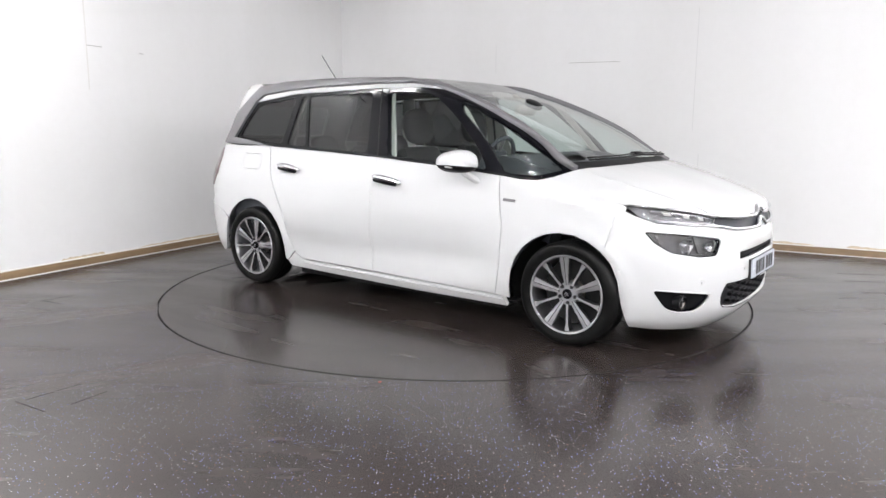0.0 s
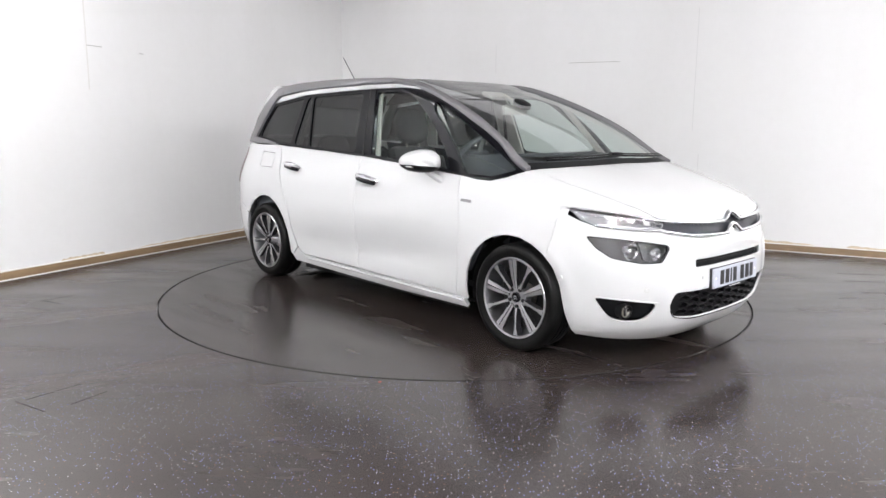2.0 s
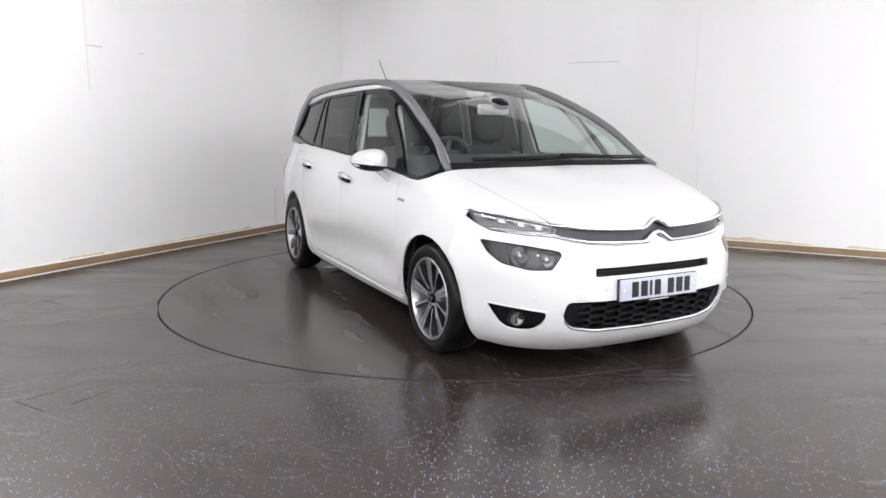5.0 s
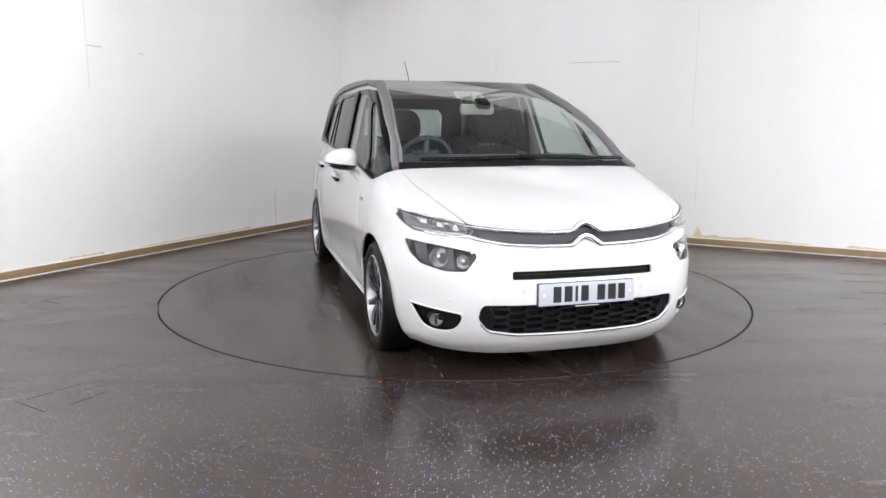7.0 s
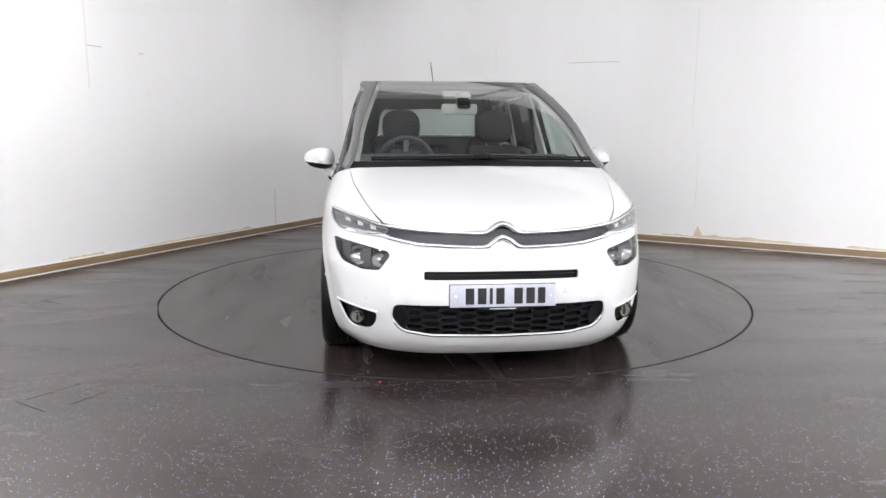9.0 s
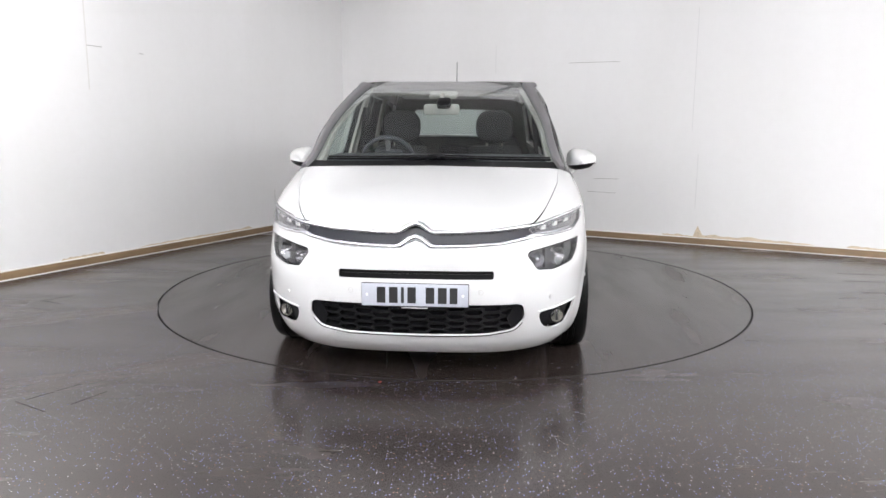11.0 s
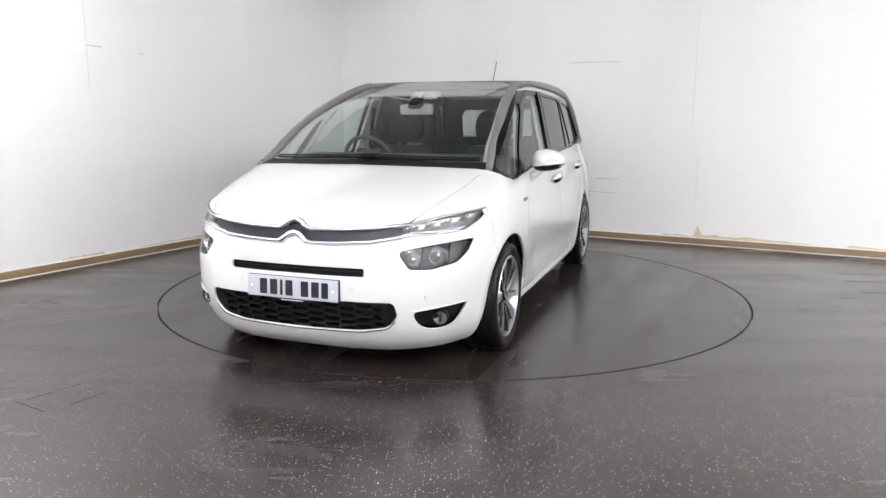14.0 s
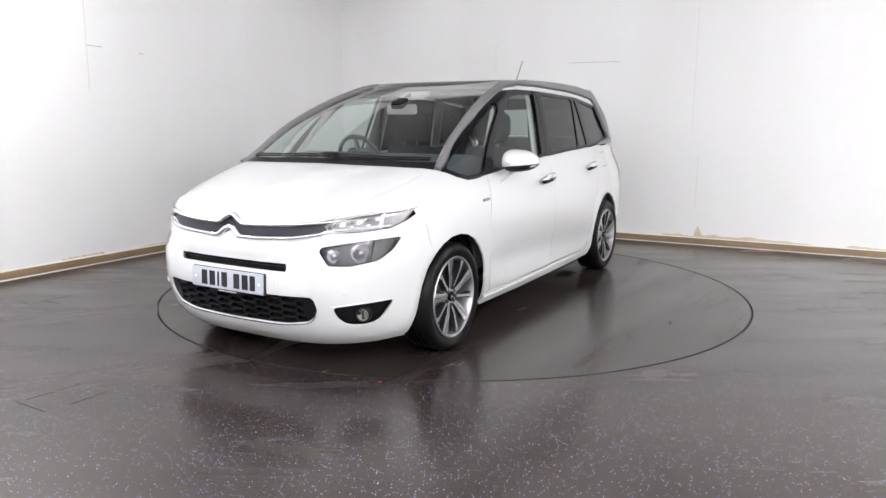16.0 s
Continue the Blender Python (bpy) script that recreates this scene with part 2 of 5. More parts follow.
def build_room():
    bm = bmesh.new()
    # floor sheet with the round cut-out for the turntable
    n = 160
    ring = [bm.verts.new((RING * math.cos(2 * math.pi * i / n), RING * math.sin(2 * math.pi * i / n), 0)) for i in range(n)]
    pit = [bm.verts.new((v.co.x, v.co.y, -0.05)) for v in ring]
    rim = []
    for v in ring:
        local = ROOM.inverted() @ v.co
        c = ROOM.inverted() @ Vector((0, 0, 0))
        d = local - c
        k = min((LONG - c.x) / d.x if d.x > 0 else -c.x / d.x if d.x < 0 else 99, (DEEP - c.y) / d.y if d.y > 0 else -c.y / d.y if d.y < 0 else 99)
        rim.append(bm.verts.new(ROOM @ (c + d * k)))
    for i in range(n):
        j = (i + 1) % n
        bm.faces.new((ring[i], ring[j], rim[j], rim[i]))
        bm.faces.new((pit[i], pit[j], ring[j], ring[i]))
    bm.faces.new(pit)
    bmesh.ops.recalc_face_normals(bm, faces=bm.faces)
    tagged(part("floor", bm, FLOOR_TRACKED, smooth=0), "dark brown-grey speckled vinyl floor with a dull shine", "floor", kind="structure")
    t = 0.12
    for name, e, s, le, ls, mat in (("wall_north", LONG / 2, -t / 2, LONG + 2 * t, t, WALL), ("wall_west", -t / 2, DEEP / 2, t, DEEP, WALL),
                                    ("wall_east", LONG + t / 2, DEEP / 2, t, DEEP, WALL), ("wall_south", LONG / 2, DEEP + t / 2, LONG + 2 * t, t, BACKWALL)):
        tagged(part(name, boxes((at(e, s, TALL / 2 - 0.03), le, ls, TALL + 0.06, 0)), mat, smooth=0),
               "white painted board wall with faint seams and scuffs" if mat is WALL else "plain pale wall behind the camera", "wall", kind="structure")
    tagged(part("ceiling", boxes((at(LONG / 2, DEEP / 2, TALL + 0.05), LONG + 0.24, DEEP + 0.24, 0.1, 0)), CEILING, smooth=0),
           "pale plain ceiling", "ceiling", kind="structure")
    # timber skirting with a rounded top, and the bead of sealant at its foot
    shape = [(0, 0.0), (0.022, 0.0), (0.022, 0.052), (0.016, 0.066), (0.006, 0.074), (0, 0.074)]
    for name, run, put in (("baseboard", LONG, lambda a, b, h: ROOM @ Vector((h, a, b))), ("baseboard", DEEP - 0.03, lambda a, b, h: ROOM @ Vector((a, h + 0.03, b)))):
        ob = tagged(part(name, prism(bmesh.new(), shape, 0, run, put), WOOD, smooth=25), "worn brown timber skirting board with chipped white paint", "skirting", kind="structure")
        bead = [(0.0225, 0.001), (0.029, 0.001), (0.027, 0.005), (0.0225, 0.007)]
        part("sealant_bead", prism(bmesh.new(), bead, 0.03, run - 0.04, put), CAULK, ob, "thin white sealant line", smooth=0)
        lip = [(0.0005, 0.0745), (0.013, 0.0725), (0.014, 0.076), (0.004, 0.082), (0.0005, 0.083)]
        part("paint_edge", prism(bmesh.new(), lip, 0.03, run - 0.04, put), CAULK, ob, "ragged white paint edge", smooth=0)


build_room()


# ---------- the turntable and the pivot of the car ----------
def turn(t):
    return -35.95 - 5.2135 * t


def build_turntable():
    top = empty("turntable", pose(0, 0, 0))
    tagged(top, "round floor turntable covered in dark speckled vinyl", "turntable")
    r = RING - 0.009
    deck = lathe([(0.0001, -0.04), (r, -0.04), (r, -0.003), (r - 0.004, 0.0), (0.0001, 0.0)], pose(0, 0, 0, 90, 0, 0), 160)
    part("deck", deck, FLOOR, top)
    part("edge_seal", lathe([(r - 0.006, 0.0002), (r - 0.006, 0.0012), (r, 0.0008), (r, -0.02)], pose(0, 0, 0, 90, 0, 0), 160), GAP, top, "thin black edge seal", smooth=0)
    # access hatch seams and a joint in the vinyl
    for x, y, a, length in ((1.67, 0.15, 28, 0.34), (1.80, 0.30, 118, 0.20), (1.93, -0.26, 8, 0.30), (-1.75, 0.55, 20, 0.42), (-1.6, -0.8, 70, 0.3), (-1.95, 0.1, 100, 0.3)):
        part("seam", boxes((pose(x, y, 0.0006, 0, 0, a), length, 0.0035, 0.0012, 0)), GAP, top, "thin dark joint", smooth=0)
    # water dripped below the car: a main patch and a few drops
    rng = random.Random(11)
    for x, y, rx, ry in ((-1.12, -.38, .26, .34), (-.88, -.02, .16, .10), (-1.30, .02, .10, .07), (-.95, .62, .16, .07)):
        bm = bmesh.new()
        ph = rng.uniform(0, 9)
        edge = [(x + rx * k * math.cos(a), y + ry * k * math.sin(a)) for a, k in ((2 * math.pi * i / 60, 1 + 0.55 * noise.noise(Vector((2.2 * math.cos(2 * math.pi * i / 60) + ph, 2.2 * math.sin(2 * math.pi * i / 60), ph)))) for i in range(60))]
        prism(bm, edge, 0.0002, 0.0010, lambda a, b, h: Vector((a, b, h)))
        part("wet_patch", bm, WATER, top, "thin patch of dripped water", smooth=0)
    return top


TURNTABLE = build_turntable()
CAR = empty("car")
tagged(CAR, "white people carrier with grey roof arches on a turntable", "car")
CAR_OFFSET = Vector((0.076, -0.051, 0))

# ---------- the body's form: one skin wrapped round the car, by height ----------
ZK = [.12, .20, .30, .45, .55, .65, .75, .82, .86, .90, .95, 1.0, 1.04, 1.08, 1.15, 1.25, 1.35, 1.45, 1.55, 1.60, 1.64]
FRONT = [2.12, 2.21, 2.265, 2.30, 2.295, 2.28, 2.255, 2.235, 2.182, 2.085, 1.945, 1.775, 1.625, 1.48, 1.34, 1.15, .93, .68, .38, .19, .02]
HALF = [.80, .86, .89, .905, .912, .915, .912, .905, .90, .89, .872, .850, .834, .822, .803, .778, .752, .726, .692, .664, .63]
BEND = [1.2, 1.2, 1.2, 1.2, 1.2, 1.2, 1.2, 1.2, 1.2, 1.18, 1.15, 1.12, 1.10, 1.06, 1.0, .88, .70, .46, .14, -.08, -.25]
REAR = [-2.12, -2.18, -2.23, -2.27, -2.28, -2.28, -2.27, -2.265, -2.26, -2.25, -2.24, -2.22, -2.20, -2.19, -2.15, -2.10, -2.04, -1.98, -1.91, -1.87, -1.82]
RBEND = -1.60
TAIL = 3.6


def nose_at(z):
    """How square the front corners are in plan: the bumper and the windscreen pillars more than the bonnet."""
    return np.interp(z, [.12, .58, .70, .86, 1.0, 1.12, 1.32, 1.64], [3.2, 3.2, 2.97, 2.95, 2.92, 2.92, 3.5, 3.6])


ZFINE = np.linspace(ZK[0], ZK[-1], 400)


def smooth_table(values):
    """A smooth curve through the given stations."""
    z, v = np.array(ZK), np.array(values)
    d = np.diff(v) / np.diff(z)
    s = np.zeros(len(z))
    s[0], s[-1] = d[0], d[-1]
    for i in range(1, len(z) - 1):
        s[i] = 0 if d[i - 1] * d[i] <= 0 else 2 / (1 / d[i - 1] + 1 / d[i])
    k = np.clip(np.searchsorted(z, ZFINE) - 1, 0, len(z) - 2)
    h = z[k + 1] - z[k]
    t = (ZFINE - z[k]) / h
    return (2 * t**3 - 3 * t**2 + 1) * v[k] + (t**3 - 2 * t**2 + t) * h * s[k] + (3 * t**2 - 2 * t**3) * v[k + 1] + (t**3 - t**2) * h * s[k + 1]


CURVES = [smooth_table(v) for v in (FRONT, HALF, BEND, REAR)]


def stations(z):
    return [np.interp(z, ZFINE, c) for c in CURVES]


def skin_raw(u, z):
    """u runs 0 nose centre, 1 front corner, 2 rear corner, 3 tail centre; its sign is the side."""
    u, z = np.asarray(u, float), np.asarray(z, float)
    f, b, x0, r = stations(z)
    s, w = np.where(u < 0, -1.0, 1.0), np.abs(u)
    nose = nose_at(z)
    a1 = np.clip(w, 0, 1) * np.pi / 2
    a3 = np.clip(3 - w, 0, 1) * np.pi / 2
    c1, s1 = np.clip(np.cos(a1), 0, 1), np.clip(np.sin(a1), 0, 1)
    c3, s3 = np.clip(np.cos(a3), 0, 1), np.clip(np.sin(a3), 0, 1)
    x = np.where(w < 1, x0 + (f - x0) * c1 ** (2 / nose), np.where(w < 2, x0 + (RBEND - x0) * (w - 1), RBEND + (r - RBEND) * c3 ** (2 / TAIL)))
    y = np.where(w < 1, b * s1 ** (2 / nose), np.where(w < 2, b, b * s3 ** (2 / TAIL)))
    q = np.clip((-x - 0.6) / 1.0, 0, 1)
    y = y * (1 - 0.05 * q * q)
    # sculpting: hollow low on the doors, lips round the wheel arches
    door = np.clip((x + 1.05) / 0.3, 0, 1) * np.clip((0.98 - x) / 0.3, 0, 1)
    y = y - 0.026 * np.exp(-(((z - 0.40 - 0.05 * x) / 0.10) ** 2)) * door + 0.006 * np.exp(-(((z - 0.70 - 0.03 * x) / 0.05) ** 2)) * door
    for hx, rad in ((1.42, 0.385), (-1.44, 0.415)):
        d = np.hypot(x - hx, z - 0.315)
        y = y + np.where(w > 0.55, 0.009 * np.exp(-(((d - rad) / 0.035) ** 2)), 0)
    # the shallow tray in the bumper round the plate

    def soft(d):
        return 1 / (1 + np.exp(-np.clip(d, -60, 60)))
    tray = soft((0.515 - np.abs(y)) / 0.007) * soft((0.625 - z) / 0.008) * soft((z - 0.34) / 0.02)
    x = x - np.where(w < 0.8, 0.011 * tray, 0)
    return np.stack([x, s * y, z], -1)


UREF = np.concatenate([np.linspace(0, 1, 400) ** 1.3, np.linspace(1, 2, 100)[1:], 3 - np.linspace(1, 0, 400)[1:] ** 1.3])
PREF = skin_raw(UREF, np.full(len(UREF), 0.62))
LREF = np.concatenate([[0], np.cumsum(np.linalg.norm(np.diff(PREF, axis=0), axis=1))])


def skin(run, z, lift=0.0):
    """Places on the skin by the run along it from the nose and the height, and the normals there."""
    run, z = np.asarray(run, float), np.asarray(z, float)

    def place(rr, zz):
        return skin_raw(np.sign(rr + 1e-12) * np.interp(np.abs(rr), LREF, UREF), zz)
    p = place(run, z)
    e = 0.004
    n = np.cross(place(run + e, z) - place(run - e, z), place(run, np.minimum(z + e, 1.64)) - place(run, z - e))
    n /= np.maximum(np.linalg.norm(n, axis=-1, keepdims=True), 1e-9)
    core = np.stack([np.clip(p[..., 0], -1.5, 0.9), p[..., 1] * 0, np.full(p.shape[:-1], 0.7)], -1)
    n *= np.where((n * (p - core)).sum(-1) < 0, -1, 1)[..., None]
    return p + n * lift, n


def run_of(kind, a, z):
    """The run for a point given from the side ('s', x), from the front ('f', y) or from behind ('r', y)."""
    f, b, x0, r = [float(v) for v in stations(z)]
    nose = float(nose_at(z))
    if kind == "s":
        if a > x0:
            w = math.acos(min(1, (a - x0) / (f - x0)) ** (nose / 2)) / (math.pi / 2)
        elif a > RBEND:
            w = 1 + (x0 - a) / (x0 - RBEND)
        else:
            w = 3 - math.acos(min(1, (a - RBEND) / (r - RBEND)) ** (TAIL / 2)) / (math.pi / 2)
        return float(np.interp(w, UREF, LREF))
    if kind == "f":
        w = math.asin(min(1, abs(a) / b) ** (nose / 2)) / (math.pi / 2)
        return math.copysign(float(np.interp(w, UREF, LREF)), a)
    w = 3 - math.asin(min(1, abs(a) / (b * 0.95)) ** (TAIL / 2)) / (math.pi / 2)
    return math.copysign(float(np.interp(w, UREF, LREF)), a if a else 1)


def outline(points, kind="s", step=0.03, side=1):
    """Corner points to a fine closed outline in run and height. A point may carry its own kind."""
    rows = [(p if isinstance(p[0], str) else (kind, *p)) for p in points]
    out = []
    for i, (k0, a0, z0) in enumerate(rows):
        k1, a1, z1 = rows[(i + 1) % len(rows)]
        if k0 == k1:
            n = max(1, int(math.hypot(a1 - a0, z1 - z0) / step))
            out += [(run_of(k0, a0 + (a1 - a0) * j / n, z0 + (z1 - z0) * j / n), z0 + (z1 - z0) * j / n) for j in range(n)]
        else:
            r0, r1 = run_of(k0, a0, z0), run_of(k1, a1, z1)
            n = max(1, int(math.hypot(r1 - r0, z1 - z0) / step))
            out += [(r0 + (r1 - r0) * j / n, z0 + (z1 - z0) * j / n) for j in range(n)]
    return np.array([(side * r, z) for r, z in out])


def round_line(points, rounds=2):
    """Cuts the corners of a closed outline to make it smooth."""
    kind = points[0][0] if isinstance(points[0][0], str) else None
    pts = [tuple(p[1:]) if kind else tuple(p) for p in points]
    for _ in range(rounds):
        nxt = []
        for i in range(len(pts)):
            p, q = pts[i], pts[(i + 1) % len(pts)]
            nxt += [tuple(0.78 * a + 0.22 * b for a, b in zip(p, q)), tuple(0.22 * a + 0.78 * b for a, b in zip(p, q))]
        pts = nxt
    return [(kind, *p) for p in pts] if kind else pts


def rounded(points, radius=0.03):
    """The same closed outline with its corners turned to small arcs."""
    kind = points[0][0] if isinstance(points[0][0], str) else None
    pts = [np.array(p[1:] if kind else p) for p in points]
    out = []
    for i, p in enumerate(pts):
        a, b = pts[i - 1] - p, pts[(i + 1) % len(pts)] - p
        la, lb = np.linalg.norm(a), np.linalg.norm(b)
        q, r = p + a / la * min(radius, la * 0.45), p + b / lb * min(radius, lb * 0.45)
        out += [tuple((1 - t) ** 2 * q + 2 * t * (1 - t) * p + t * t * r) for t in (0, 0.25, 0.5, 0.75, 1)]
    return [(kind, *p) for p in out] if kind else out


def inside(p, poly):
    x, y = p[:, 0][:, None], p[:, 1][:, None]
    x0, y0 = poly[:, 0][None], poly[:, 1][None]
    x1, y1 = np.roll(poly[:, 0], -1)[None], np.roll(poly[:, 1], -1)[None]
    cross = (y0 > y) != (y1 > y)
    return (cross & (x < (x1 - x0) * (y - y0) / np.where(y1 == y0, 1e-12, y1 - y0) + x0)).sum(1) % 2 == 1


def shrink(poly, d):
    """Moves an outline inwards by d, to leave a shut line."""
    area = (poly[:, 0] * np.roll(poly[:, 1], -1) - np.roll(poly[:, 0], -1) * poly[:, 1]).sum()
    e = np.roll(poly, -1, 0) - np.roll(poly, 1, 0)
    n = np.stack([-e[:, 1], e[:, 0]], 1) * (1 if area > 0 else -1)
    return poly + d * n / np.maximum(np.linalg.norm(n, axis=1, keepdims=True), 1e-9)


def near(p, poly):
    """The least distance from points to an outline's edges."""
    a, b = poly[None], np.roll(poly, -1, 0)[None]
    d = b - a
    t = np.clip(((p[:, None] - a) * d).sum(-1) / np.maximum((d * d).sum(-1), 1e-12), 0, 1)
    return np.linalg.norm(p[:, None] - a - t[..., None] * d, axis=-1).min(1)


from mathutils.geometry import delaunay_2d_cdt


def panel(outer, holes=(), lift=0.0, thick=0.014, step=0.05, gap=0.0019, zstep=None, edge=0.0012):
    """A pressed panel cut from the skin: its face, a slightly rolled edge and a return flange."""
    outer = shrink(outer, gap) if gap else outer
    loops = [outer, *holes]
    pts, edges = [], []
    for lp in loops:
        k = len(pts)
        pts += [tuple(p) for p in lp]
        edges += [(k + i, k + (i + 1) % len(lp)) for i in range(len(lp))]
    zs = zstep or step
    g = []
    lo, hi = outer.min(0), outer.max(0)
    for j, z in enumerate(np.arange(lo[1] + zs / 2, hi[1], zs)):
        for r in np.arange(lo[0] + (j % 2) * step / 2, hi[0], step):
            g.append((r, z))
    if g:
        g = np.array(g)
        keep = inside(g, outer) & (near(g, outer) > 0.4 * min(step, zs))
        for h in holes:
            keep &= ~inside(g, h) & (near(g, h) > 0.4 * min(step, zs))
        pts += [tuple(p) for p in g[keep]]
    vs, _, fs, *_ = delaunay_2d_cdt([Vector(p) for p in pts], edges, [], 0, 1e-6)
    flat = np.array([tuple(v) for v in vs])
    fs = [f for f in fs]
    mid = np.array([flat[list(f)].mean(0) for f in fs])
    ok = inside(mid, outer)
    for h in holes:
        ok &= ~inside(mid, h)
    place, normal = skin(flat[:, 0], flat[:, 1], lift)
    bm = bmesh.new()
    verts = [bm.verts.new(p) for p in place]
    for f, good in zip(fs, ok):
        if good:
            q = place[list(f)]
            n = np.cross(q[1] - q[0], q[2] - q[0])
            f = f if (n * normal[list(f)].mean(0)).sum() > 0 else f[::-1]
            try:
                bm.faces.new([verts[i] for i in f])
            except ValueError:
                pass
    norm = {v: Vector(n) for v, n in zip(verts, normal)}
    rim = [e for e in bm.edges if len(e.link_faces) == 1]
    if thick and rim:
        for e in rim:
            for v in e.verts:
                v.tag = True
        turned = bmesh.ops.extrude_edge_only(bm, edges=rim)["geom"]
        fresh = [v for v in turned if isinstance(v, bmesh.types.BMVert)]
        for v in fresh:
            src = next((e.other_vert(v) for e in v.link_edges if e.other_vert(v) in norm), None)
            if src:
                v.co = src.co - norm[src] * thick
        for v in verts:
            if v.is_valid and v.tag:
                v.co -= norm[v] * edge
    bmesh.ops.delete(bm, geom=[v for v in bm.verts if not v.link_faces], context="VERTS")
    return bm


def on_skin(kind, a, z, lift=0.0, side=1):
    p, n = skin(np.array([side * run_of(kind, a, z)]), np.array([z]), lift)
    return Vector(p[0]), Vector(n[0])


SIDES = ((1, "left"), (-1, "right"))


def arch(cx, cz, r, a0, a1, n=14, flat=1.0):
    return [(cx + r * math.cos(radians(a0 + (a1 - a0) * i / n)), cz + flat * r * math.sin(radians(a0 + (a1 - a0) * i / n))) for i in range(n + 1)]


# outlines, drawn from the side (x, z) or from the front (y, z)
FRONT_ARCH = arch(1.40, 0.315, 0.365, 192, -6)
REAR_ARCH = arch(-1.435, 0.31, 0.392, 190, -9)
SHUT = [("f", 0.750, 1.045), ("f", 0.728, 0.98), ("f", 0.655, 0.89), ("f", 0.575, 0.815)]
DLO = [(-1.765, 1.185), (-1.66, 1.34), (-1.545, 1.475), (-1.06, 1.53), (-.18, 1.552), (.21, 1.548), ("f", .650, 1.535), ("f", .678, 1.466), ("f", .722, 1.328), ("f", .738, 1.188), (1.395, 1.032), (1.30, 1.0), (1.19, .978),
       (1.08, .980), (.93, .995), (.40, 1.04), (-.13, 1.075), (-.6, 1.10), (-1.12, 1.12), (-1.40, 1.14)]
PANES = [("rear_quarter_glass", PRIVACY, [(-1.72, 1.198), (-1.63, 1.34), (-1.525, 1.455), (-1.055, 1.507), (-1.15, 1.142), (-1.40, 1.163)]),
         ("rear_door_vent_glass", PRIVACY, [(-1.09, 1.14), (-.995, 1.510), (-.935, 1.514), (-.865, 1.130)]),
         ("rear_door_glass", PRIVACY, [(-.840, 1.128), (-.910, 1.515), (-.25, 1.527), (-.215, 1.098)]),
         ("front_door_glass", CLEAR, [(-.095, 1.527), (.10, 1.522), (.25, 1.508), (.34, 1.480), (.47, 1.392), (.60, 1.285), (.735, 1.15), (.81, 1.045), (.815, 1.020), (-.005, 1.086)]),
         ("front_quarter_glass", CLEAR, [(.55, 1.452), (.63, 1.426), (.88, 1.314), (1.12, 1.178), (1.352, 1.040), (1.19, .998), (.985, 1.005), (.935, 1.03), (.83, 1.155), (.71, 1.268), (.56, 1.392)])]
UPPER_LAMP = [("f", .845, .862), ("f", .68, .832), ("f", .585, .806), ("f", .555, .785), ("f", .575, .762), ("f", .68, .757), ("f", .80, .770), ("f", .835, .80)]
LOWER_LAMP = [("f", .832, .720), ("f", .75, .712), ("f", .66, .700), ("f", .555, .682), ("f", .548, .66), ("f", .60, .590), ("f", .69, .585), ("f", .785, .608), ("f", .818, .655)]
SLOT = [("f", .385, .592), ("f", -.385, .592), ("f", -.385, .550), ("f", .385, .550)]
LOW_GRILLE = [("f", .532, .424), ("f", -.532, .424), ("f", -.545, .35), ("f", -.49, .285), ("f", -.35, .262), ("f", 0, .255), ("f", .35, .262), ("f", .49, .285), ("f", .545, .35)]
FOG = [("f", .822, .397), ("f", .72, .386), ("f", .612, .371), ("f", .620, .315), ("f", .655, .270), ("f", .72, .263), ("f", .765, .282), ("f", .795, .335)]


def mirrored(points):
    return [(k, -a, z) for k, a, z in points]


